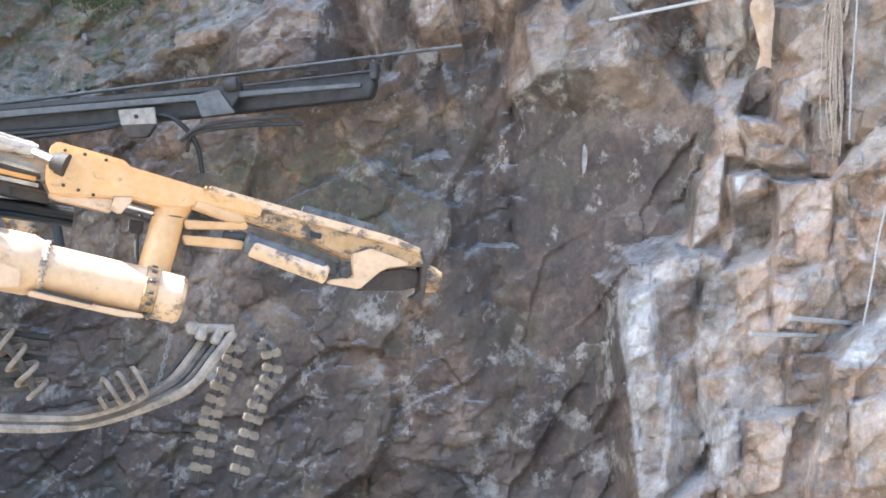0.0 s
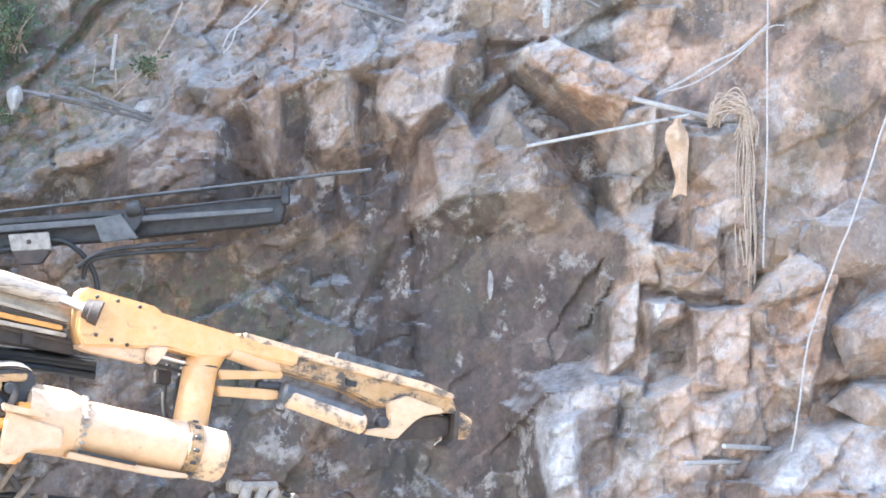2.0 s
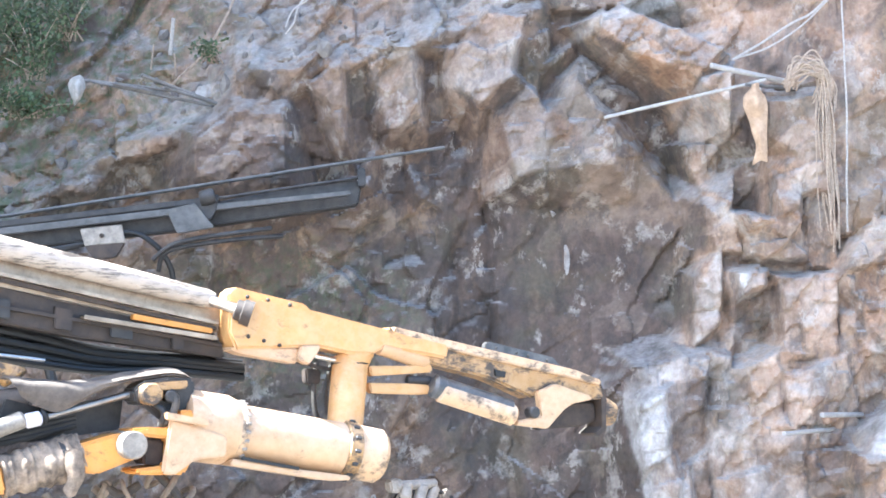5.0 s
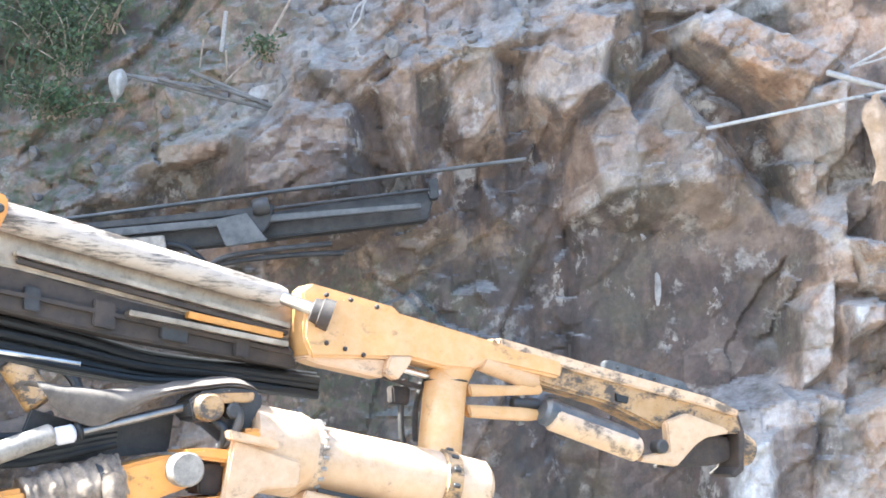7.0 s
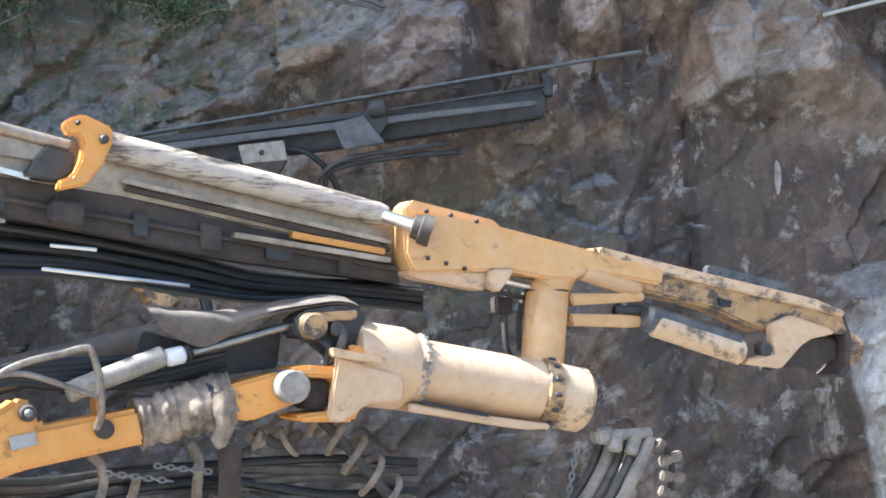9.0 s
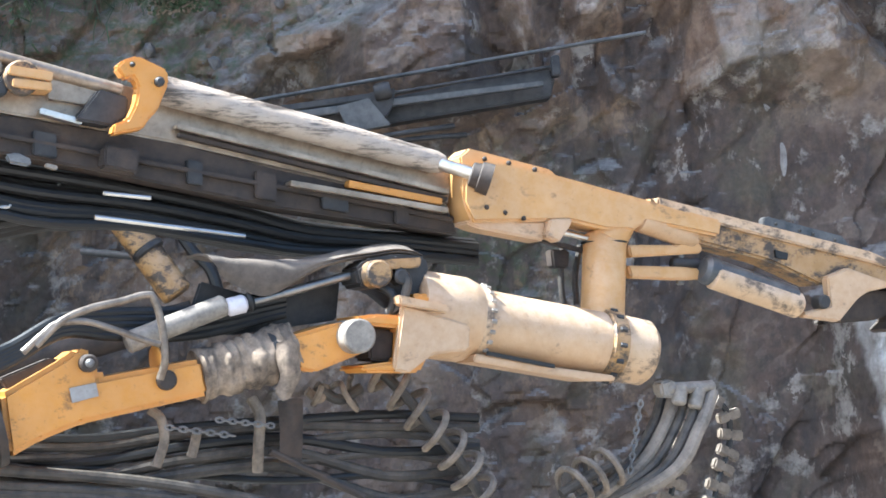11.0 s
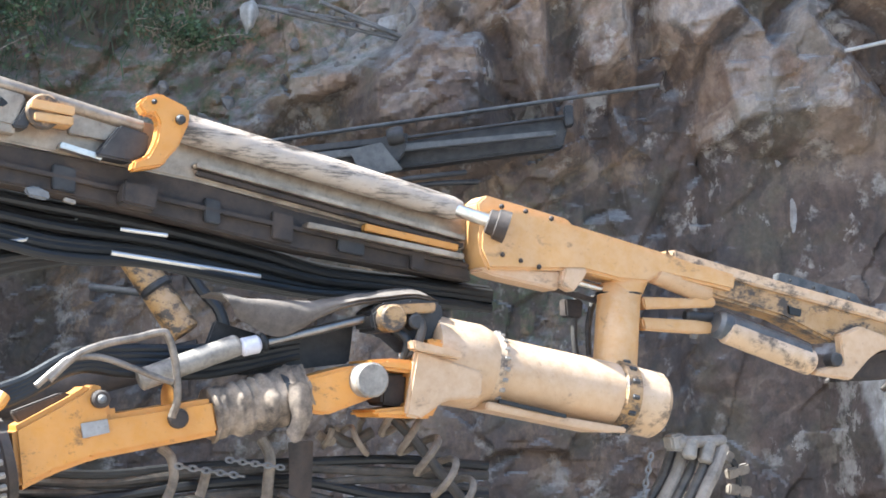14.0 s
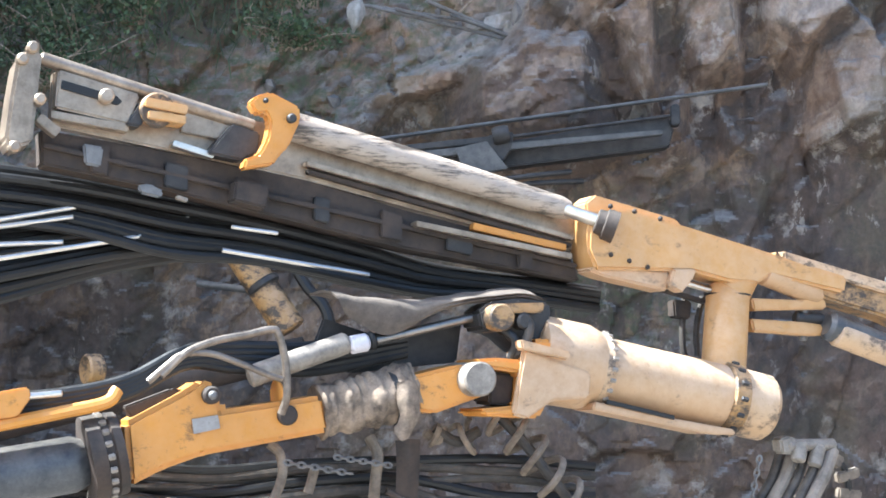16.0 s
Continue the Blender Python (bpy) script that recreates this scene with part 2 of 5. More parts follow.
# ---- mesh helpers ----
def mesh_of(name, verts, faces, material, smooth=35):
    me = bpy.data.meshes.new(name)
    me.from_pydata([tuple(v) for v in verts], [], faces)
    me.materials.append(material)
    if smooth:
        me.polygons.foreach_set("use_smooth", [True] * len(me.polygons))
        me.set_sharp_from_angle(angle=radians(smooth))
    me.update()
    return me


def part(name, data, material, parent, label=""):
    """Links one mesh (a bmesh, or a pair of points and faces) under a thing."""
    if isinstance(data, bmesh.types.BMesh):
        me = bpy.data.meshes.new(name)
        bmesh.ops.recalc_face_normals(data, faces=data.faces[:])
        data.to_mesh(me)
        data.free()
        me.materials.append(material)
        me.polygons.foreach_set("use_smooth", [True] * len(me.polygons))
        me.set_sharp_from_angle(angle=radians(35))
    else:
        me = mesh_of(name, data[0], data[1], material)
    ob = new(name, me)
    if parent is not None:
        ob.parent = parent
        bpy.context.view_layer.update()
        ob.matrix_parent_inverse = parent.matrix_world.inverted()
    return tagged(ob, label)


def thing(name, place, label, category, group="", kind=""):
    ob = new(name)
    ob.location = place
    ob.empty_display_size = 0.2
    bpy.context.view_layer.update()
    return tagged(ob, label, category, group, kind)


OUT = Vector((0.41, -0.912, 0)).normalized()   # from the near boom's plane towards the road


def prism(points, thick, shift=0.0, bevel=0.012, out=OUT):
    """A plate of that outline, centred on its plane but for shift, with softened edges."""
    bm = bmesh.new()
    vs = [bm.verts.new(Vector(p) + out * (shift - thick / 2)) for p in points]
    f = bm.faces.new(vs)
    r = bmesh.ops.extrude_face_region(bm, geom=[f])
    bmesh.ops.translate(bm, vec=out * thick, verts=[v for v in r["geom"] if isinstance(v, bmesh.types.BMVert)])
    if bevel:
        bmesh.ops.bevel(bm, geom=bm.edges[:], offset=bevel, segments=2, affect="EDGES", clamp_overlap=True)
    return bm


def axes(d):
    d = d.normalized()
    a = d.cross(Vector((0, 0, 1)) if abs(d.z) < 0.9 else Vector((1, 0, 0))).normalized()
    return a, d.cross(a)


def turned(a, b, profile, sides=28):
    """A body of revolution from a to b; profile: (share of the way, radius)."""
    a, b = Vector(a), Vector(b)
    u, v = axes(b - a)
    pts, faces = [], []
    for s, r in profile:
        c = a.lerp(b, s)
        pts += [c + (u * math.cos(q) + v * math.sin(q)) * r for q in (2 * math.pi * k / sides for k in range(sides))]
    for i in range(len(profile) - 1):
        for k in range(sides):
            j, n = i * sides, (k + 1) % sides
            faces.append((j + k, j + n, j + sides + n, j + sides + k))
    faces.append(tuple(range(sides))[::-1])
    faces.append(tuple(range(len(pts) - sides, len(pts))))
    return pts, faces


def rod(a, b, r, sides=14, soft=0.0):
    e = soft or min(0.3 * r, 0.02)
    n = max((Vector(b) - Vector(a)).length, 1e-4)
    k = min(0.4, e / n)
    return turned(a, b, [(0, r - e), (k, r), (1 - k, r), (1, r - e)], sides)


def spline(points, steps=8):
    p = [Vector(q) for q in points]
    p = [2 * p[0] - p[1]] + p + [2 * p[-1] - p[-2]]
    out = []
    for i in range(1, len(p) - 2):
        a, b, c, d = p[i - 1:i + 3]
        for k in range(steps):
            t = k / steps
            out.append(0.5 * (2 * b + (c - a) * t + (2 * a - 5 * b + 4 * c - d) * t * t + (3 * b - a - 3 * c + d) * t ** 3))
    return out + [p[-2]]


def sweep(path, r, sides=10, radii=None):
    """A tube along a path."""
    pts, faces, u = [], [], None
    for i, c in enumerate(path):
        d = (path[min(i + 1, len(path) - 1)] - path[max(i - 1, 0)]).normalized()
        u = axes(d)[0] if u is None else (u - d * u.dot(d)).normalized()
        v = d.cross(u)
        q = radii[i] if radii else r
        pts += [c + (u * math.cos(a) + v * math.sin(a)) * q for a in (2 * math.pi * k / sides for k in range(sides))]
    for i in range(len(path) - 1):
        for k in range(sides):
            j, n = i * sides, (k + 1) % sides
            faces.append((j + k, j + n, j + sides + n, j + sides + k))
    faces += [tuple(range(sides))[::-1], tuple(range(len(pts) - sides, len(pts)))]
    return pts, faces


def hose(points, r, steps=8, sides=10):
    return sweep(spline(points, steps), r, sides)


def helix(points, radius, wire, pitch):
    """A wire wound round a path."""
    path = spline(points, 24)
    length, out, u = 0.0, [], None
    for i in range(len(path) - 1):
        d = path[i + 1] - path[i]
        n = max(1, int(d.length / pitch * 14))
        for k in range(n):
            q = 2 * math.pi * (length + d.length * k / n) / pitch
            a, b = axes(d)
            out.append(path[i] + d * k / n + (a * math.cos(q) + b * math.sin(q)) * radius)
        length += d.length
    return sweep(out, wire, 7)


def off(p, out=0.0, up=0.0, along=0.0):
    return Vector(p) + OUT * out + Vector((0.912, 0.41, 0)) * along + Vector((0, 0, up))


# ---- the rock face: broken, tilted beds with ledges, hollows and blocks ----
def lattice(x, z, size, seed, turn=0.6, squash=1.6):
    """Nearest cell of a jittered lattice: its random numbers and the way from its centre."""
    c, s = math.cos(turn), math.sin(turn)
    u, v = (x * c + z * s) / (size * squash), (-x * s + z * c) / size
    iu, iv = np.floor(u), np.floor(v)
    best = np.full(x.shape, 1e9)
    keep = [np.zeros(x.shape) for _ in range(6)]

    def rnd(a, b, k):
        q = np.sin(a * 127.1 + b * 311.7 + (seed + k) * 74.7) * 43758.5453
        return q - np.floor(q)
    for du in (-1, 0, 1):
        for dv in (-1, 0, 1):
            a, b = iu + du, iv + dv
            pu, pv = u - a - rnd(a, b, 1), v - b - rnd(a, b, 2)
            d = pu * pu + pv * pv
            m = d < best
            best = np.where(m, d, best)
            for k, val in enumerate((rnd(a, b, 3), rnd(a, b, 4), rnd(a, b, 5), rnd(a, b, 6), pu, pv)):
                keep[k] = np.where(m, val, keep[k])
    return keep


def fbm(x, z, scale, seed, octaves=4):
    """Smooth value noise."""
    out, amp = np.zeros(x.shape), 1.0
    for o in range(octaves):
        u, v = x * scale * 2 ** o + seed * 13.7, z * scale * 2 ** o + seed * 7.3
        iu, iv = np.floor(u), np.floor(v)
        fu, fv = u - iu, v - iv
        fu, fv = fu * fu * (3 - 2 * fu), fv * fv * (3 - 2 * fv)

        def g(a, b):
            q = np.sin(a * 127.1 + b * 311.7 + seed * 17.3 + o * 5.1) * 43758.5453
            return q - np.floor(q)
        out += amp * ((g(iu, iv) * (1 - fu) + g(iu + 1, iv) * fu) * (1 - fv) + (g(iu, iv + 1) * (1 - fu) + g(iu + 1, iv + 1) * fu) * fv - 0.5)
        amp *= 0.5
    return out


def blob(x, z, cx, cz, rx, rz, turn=0.0, hard=2.0):
    """1 inside an oval patch, 0 well outside."""
    c, s = math.cos(turn), math.sin(turn)
    u, v = ((x - cx) * c + (z - cz) * s) / rx, (-(x - cx) * s + (z - cz) * c) / rz
    return np.clip((1 - np.sqrt(u * u + v * v)) * hard + 0.5, 0, 1)


FACE_Y = 20.5
RIDGE = [(-3.433, 20.5, 4.509), (-2.647, 20.5, 5.175), (-1.925, 20.5, 5.697), (-0.902, 20.5, 6.037), (-0.095, 20.5, 6.717), (1.242, 20.5, 6.877), (2.438, 20.5, 7.15), (3.042, 20.5, 7.612), (3.654, 20.5, 8.615)]
EDGE = [(5.414, 20.5, 9.254), (5.459, 20.5, 7.249), (5.48, 20.5, 6.181), (5.792, 20.5, 4.522), (5.399, 20.5, 3.476), (4.713, 20.5, 2.516), (4.556, 20.5, 1.855), (4.991, 20.5, 1.108), (5.115, 20.5, -0.473)]


class Facet:
    """A broken plane in the face: its corners in x and z, how far it stands out, how it leans
    (right part back, upper part back), its colours (pale, rust, dark with painted shade), and whether it is cut in."""

    def __init__(self, corners, out, right, up, mineral_shade, cut=False, steep=4.5):
        self.corners, self.out, self.right, self.up, self.mineral_shade, self.cut, self.steep = corners, out, right, up, mineral_shade, cut, steep
        self.cx, self.cz = (sum(c[k] for c in corners) / len(corners) for k in (0, 1))

    def inside(self, x, z):
        d = np.full(x.shape, 1e9)
        for (ax, az), (bx, bz) in zip(self.corners, self.corners[1:] + self.corners[:1]):
            nx, nz = bz - az, ax - bx
            n = math.hypot(nx, nz)
            side = math.copysign(1, nx * (self.cx - ax) + nz * (self.cz - az))
            d = np.minimum(d, side * (nx * (x - ax) + nz * (z - az)) / n)
        return d

    def plane(self, x, z):
        return self.out - self.right * (x - self.cx) - self.up * (z - self.cz)


FACETS = [
    Facet([(5.55, 6.4), (7.2, 6.4), (7.3, 4.9), (7.2, 2.9), (6.6, 1.4), (5.8, 1.4), (5.7, 3.2), (5.6, 5.7)], 0.62, -0.08, 0.0, (0.12, 0.7, 0.2), steep=2.0),
    Facet([(5.59, 6.54), (6.01, 6.67), (6.04, 5.7), (5.47, 5.65)], 0.82, -0.3, 0.1, (0.4, 0.35, 0.0)),
    Facet([(5.45, 5.72), (6.06, 5.78), (6.02, 5.0), (5.74, 4.92)], 1.06, -0.25, 0.12, (0.35, 0.5, 0.0)),
    Facet([(5.62, 5.1), (6.0, 5.05), (6.1, 4.2), (5.8, 4.25)], 0.8, -0.35, -0.1, (0.15, 0.6, 0.1)),
    Facet([(6.44, 6.21), (7.11, 6.3), (7.19, 4.92), (6.44, 5.02)], 0.98, -0.12, 0.06, (0.1, 0.75, 0.0)),
    Facet([(6.1, 4.66), (6.5, 5.2), (6.85, 5.3), (6.8, 4.8), (6.2, 4.55)], 1.05, -0.1, 0.65, (0.3, 0.5, 0.0)),
    Facet([(6.19, 4.6), (6.8, 4.77), (6.95, 4.2), (6.15, 4.15)], 0.98, -0.1, -0.12, (0.15, 0.9, 0.0)),
    Facet([(6.9, 4.95), (7.3, 4.9), (7.3, 4.0), (6.95, 4.1)], 0.95, -0.2, 0.05, (0.1, 0.75, 0.1)),
    Facet([(5.95, 3.92), (6.32, 3.97), (6.26, 3.62), (6.04, 3.52)], 1.12, -0.35, 0.35, (0.9, 0.1, 0.0)),
    Facet([(5.53, 3.93), (5.84, 4.31), (5.78, 3.35), (5.46, 3.05)], 0.75, -0.45, 0.1, (0.6, 0.3, 0.0)),
    Facet([(6.47, 3.95), (7.25, 3.98), (7.23, 2.94), (6.46, 2.72)], 1.08, -0.16, 0.08, (0.15, 0.75, 0.1)),
    Facet([(6.05, 2.9), (6.48, 2.95), (6.55, 2.05), (6.13, 1.55)], 1.08, -0.18, 0.05, (0.15, 0.8, 0.0)),
    Facet([(6.5, 2.8), (7.3, 2.95), (7.5, 2.05), (6.6, 2.0)], 1.02, -0.22, 0.22, (0.3, 0.75, 0.0)),
    Facet([(6.0, 1.95), (7.5, 2.05), (7.4, 0.9), (6.0, 0.9)], 1.2, -0.15, 0.25, (0.35, 0.5, 0.2)),
    Facet([(6.0, 1.0), (7.5, 1.1), (7.4, -0.6), (6.0, -0.6)], 1.35, -0.1, 0.12, (0.3, 0.7, 0.1)),
    Facet([(7.26, 3.92), (8.31, 4.39), (7.95, 2.86), (7.62, 3.15)], 1.32, -0.16, 0.12, (0.05, 1.0, 0.0)),
    Facet([(7.3, 3.95), (7.67, 4.7), (8.4, 4.75), (8.3, 4.3)], 1.25, -0.1, 0.45, (0.25, 0.7, 0.0)),
    Facet([(7.5, 1.98), (7.97, 2.42), (9.3, 2.7), (9.3, 1.72), (7.35, 1.6)], 1.7, -0.12, 0.6, (0.9, 0.3, 0.0)),
    Facet([(7.3, 1.68), (9.3, 1.75), (9.3, -0.6), (7.1, -0.6)], 1.98, -0.08, 0.1, (0.15, 0.75, 0.15)),
    Facet([(4.5, 2.4), (4.73, 2.74), (5.24, 2.9), (5.6, 2.87), (5.7, 2.33), (5.8, -0.6), (5.1, -0.6)], 0.98, -0.22, 0.08, (0.62, 0.25, 0.1), steep=2.2),
    Facet([(5.6, 2.95), (6.08, 2.85), (6.15, 1.61), (5.75, 0.4), (5.6, 0.6)], 1.06, -0.2, 0.06, (0.55, 0.3, 0.0)),
    Facet([(4.16, 7.3), (4.7, 7.6), (6.0, 6.9), (5.5, 6.44), (5.13, 6.51)], 0.62, 0.05, 0.3, (0.05, 1.0, 0.0)),
    Facet([(3.07, 6.05), (3.5, 6.5), (3.95, 6.75), (4.6, 6.0), (4.5, 5.4), (3.2, 5.3)], 0.36, -0.1, 0.1, (0.2, 0.55, 0.0), steep=1.2),
    Facet([(2.3, 6.6), (2.9, 7.5), (3.35, 7.4), (3.3, 6.6), (2.8, 6.2)], 0.42, -0.35, 0.1, (0.3, 0.4, 0.0), steep=2.0),
    Facet([(-0.84, 5.77), (-0.41, 6.12), (0.45, 6.02), (0.9, 5.45), (-0.39, 5.15), (-0.87, 5.35)], 0.5, -0.08, 0.05, (0.0, 0.6, 0.75), steep=1.2),
    Facet([(0.55, 6.55), (0.98, 6.75), (1.12, 6.1), (0.95, 5.5), (0.72, 5.8)], 0.32, -0.25, -0.05, (0.1, 0.5, 0.25), steep=1.6),
    Facet([(1.35, 6.75), (1.75, 6.95), (2.2, 6.85), (2.05, 6.2), (1.6, 5.75)], 0.3, -0.3, -0.1, (0.2, 0.5, 0.1), steep=1.6),
    Facet([(6.2, 0.9), (6.9, 1.0), (6.7, 0.1), (6.25, -0.1)], 1.5, -0.3, 0.2, (0.2, 0.95, 0.0)),
    Facet([(6.7, 1.7), (7.3, 1.8), (7.2, 1.2), (6.8, 1.1)], 1.38, -0.2, 0.1, (0.05, 0.9, 0.4)),
    Facet([(5.8, 0.9), (6.2, 1.0), (6.2, 0.2), (5.9, 0.0)], 1.32, -0.3, 0.25, (0.75, 0.1, 0.0)),
    Facet([(7.5, 1.2), (8.3, 1.5), (8.2, 0.3), (7.6, 0.2)], 2.1, -0.15, 0.12, (0.35, 0.8, 0.0)),
    Facet([(4.62, 2.35), (5.05, 2.45), (5.1, 1.7), (4.75, 1.5)], 1.1, -0.35, 0.1, (0.85, 0.15, 0.0), steep=2.0),
    Facet([(4.78, 1.55), (5.2, 1.7), (5.15, 1.05), (4.95, 0.85)], 1.12, -0.3, 0.0, (0.45, 0.7, 0.0), steep=2.0),
    Facet([(4.95, 0.95), (5.3, 1.0), (5.25, 0.2), (5.05, 0.1)], 1.1, -0.25, 0.1, (0.3, 0.2, 0.5), steep=2.0),
    Facet([(5.3, 1.5), (5.5, 1.55), (5.52, 0.7), (5.35, 0.6)], 1.0, -0.25, 0.0, (0.75, 0.1, 0.0), steep=2.5),
    # slots and overhung recesses; their dark mixes rock colour with painted-in shade
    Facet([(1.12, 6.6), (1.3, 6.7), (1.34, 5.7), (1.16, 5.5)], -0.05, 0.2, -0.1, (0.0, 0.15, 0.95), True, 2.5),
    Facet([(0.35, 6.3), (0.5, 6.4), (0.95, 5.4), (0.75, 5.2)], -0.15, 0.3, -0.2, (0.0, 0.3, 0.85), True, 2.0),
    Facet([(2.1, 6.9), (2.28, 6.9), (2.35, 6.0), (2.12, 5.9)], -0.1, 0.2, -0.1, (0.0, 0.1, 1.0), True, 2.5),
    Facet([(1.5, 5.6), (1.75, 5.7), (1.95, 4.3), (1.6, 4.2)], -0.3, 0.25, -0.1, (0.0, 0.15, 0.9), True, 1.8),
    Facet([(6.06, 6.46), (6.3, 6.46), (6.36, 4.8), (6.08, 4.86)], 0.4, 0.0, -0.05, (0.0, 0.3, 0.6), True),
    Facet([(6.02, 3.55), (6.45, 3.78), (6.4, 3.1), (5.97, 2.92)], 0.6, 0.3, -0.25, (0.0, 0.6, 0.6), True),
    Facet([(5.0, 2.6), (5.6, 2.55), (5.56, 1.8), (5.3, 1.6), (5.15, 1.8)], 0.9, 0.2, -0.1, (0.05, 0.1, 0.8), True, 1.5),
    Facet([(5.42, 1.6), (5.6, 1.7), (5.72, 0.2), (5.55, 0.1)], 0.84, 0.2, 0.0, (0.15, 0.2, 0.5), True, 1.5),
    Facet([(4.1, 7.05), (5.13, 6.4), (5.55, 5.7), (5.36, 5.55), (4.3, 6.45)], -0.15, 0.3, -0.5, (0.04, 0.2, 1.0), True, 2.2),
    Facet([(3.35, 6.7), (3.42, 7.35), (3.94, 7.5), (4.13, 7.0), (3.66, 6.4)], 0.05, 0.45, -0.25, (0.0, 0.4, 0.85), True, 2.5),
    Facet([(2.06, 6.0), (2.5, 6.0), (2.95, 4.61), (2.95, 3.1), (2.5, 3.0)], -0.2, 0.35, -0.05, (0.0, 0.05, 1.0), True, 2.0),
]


def face_relief(x, z):
    wx, wz = x + 0.5 * fbm(x, z, 0.9, 3) + 0.06 * fbm(x, z, 6, 5), z + 0.5 * fbm(x, z, 0.9, 8) + 0.06 * fbm(x, z, 6, 9)
    lx, lz = x + 0.18 * fbm(x, z, 0.9, 3, 2) + 0.03 * fbm(x, z, 5, 5), z + 0.18 * fbm(x, z, 0.9, 8, 2) + 0.03 * fbm(x, z, 5, 9)
    ridge = np.interp(wx, [p[0] for p in RIDGE], [p[2] for p in RIDGE])
    above = wz - ridge
    edge = np.interp(-wz, [-p[2] for p in EDGE], [p[0] for p in EDGE])
    right = wx - edge
    h = 0.5 * fbm(x, z, 0.35, 1, 3)
    calm = np.maximum(blob(wx, wz, 3.98, 3.478, 1.5, 2.4, 0.1, 1.5), blob(wx, wz, 8.0, 6.8, 1.6, 1.6, 0.0, 1.5))
    strength = np.where(right > 0, 1.1, 0.85 + 0.4 * np.clip((3.0 - x) / 0.6, 0, 1)) * (1 - 0.62 * calm)
    strength = strength * (1 + 0.7 * np.exp(-((above + 0.75) / 0.65) ** 2) * np.clip((3.4 - x) / 0.6, 0, 1))
    tone, grit = np.zeros(x.shape), np.zeros(x.shape)
    for size, amp, tilt, seed, turn, w in ((1.25, 0.14, 0.38, 11, 0.9, 0.35), (0.55, 0.06, 0.17, 23, 0.8, 0.45), (0.25, 0.026, 0.09, 37, 0.6, 0.3), (0.11, 0.013, 0.05, 51, 0.5, 0.15)):
        r0, r1, r2, r3, pu, pv = lattice(lx, lz, size, seed, turn)
        h += strength * (amp * (r0 - 0.5) + tilt * ((r1 - 0.5) * pu + (r2 - 0.65) * pv))
        tone += w * (r3 - 0.5)
        if size < 0.6:
            grit += 1.35 * (amp * (r0 - 0.5) + tilt * ((r1 - 0.5) * pu + (r2 - 0.6) * pv))
    # dusty slope over the ledge, overhang below it
    h += np.where(above > 0, -0.36 * np.clip(above, 0, 2.2), 0.0) * np.clip((5.5 - x) / 2, 0, 1)
    h += 0.2 * np.exp(-(above / 0.35) ** 2) * np.clip((3.4 - x) / 1.0, 0, 1)
    h -= 0.12 * np.clip(-above / 0.6, 0, 1) * np.clip((4.6 - x) / 1.0, 0, 1)
    # blocky buttress beyond the edge, smooth recessed face beside it
    h += 0.3 * np.clip(right / 0.25, 0, 1)
    h += 0.2 * np.clip(right, 0, 2.0)
    h += 0.3 * np.clip((right - 1.9) / 0.4, 0, 1) * np.clip((5.2 - z) / 0.6, 0, 1)
    hollow = blob(wx, wz, *(4.803, 20.5, 6.444)[::2], 0.95, 0.5, -0.85)
    h -= 0.25 * hollow
    crack = np.exp(-((wx - (2.762, 20.5, 4.667)[0] - 0.2 * np.sin(z * 1.3) - 0.25 * fbm(x * 0, z, 1.2, 45)) / (0.12 + 0.12 * fbm(x, z, 0.8, 44) ** 2 * 4)) ** 2) * (z < 7.3)
    h -= 0.16 * crack
    mineral_shade = np.zeros((3,) + x.shape)
    broken = np.clip(0.45 + 2.2 * fbm(x, z, 1.9, 19, 3), 0, 1)
    fx, fz = x + 0.09 * fbm(x, z, 1.6, 15, 2) + 0.03 * fbm(x, z, 8, 17, 2), z + 0.09 * fbm(x, z, 1.6, 16, 2) + 0.03 * fbm(x, z, 8, 18, 2)
    for f in FACETS:
        d = f.inside(fx, fz)
        p = f.plane(fx, fz) + grit
        wall = f.steep * np.clip(-d, 0, 9)
        h = np.minimum(h, np.maximum(p + wall, h - 0.9)) if f.cut else np.maximum(h, p - wall)
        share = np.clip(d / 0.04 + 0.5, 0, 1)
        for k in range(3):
            mineral_shade[k] += share * (f.mineral_shade[k] - mineral_shade[k])
        joint = np.exp(-((d + 0.015) / 0.028) ** 2) * broken
        h -= 0.07 * joint
        mineral_shade[2] = np.maximum(mineral_shade[2], 0.85 * joint)
    h += 0.03 * fbm(x, z, 5, 21, 3)
    return h, above, right, mineral_shade, crack, 0.5 + tone


def grid_axis(lo, a, b, hi, step):
    return np.concatenate([np.linspace(lo, a, 24, endpoint=False), np.arange(a, b, step), np.linspace(b, hi, 24)])


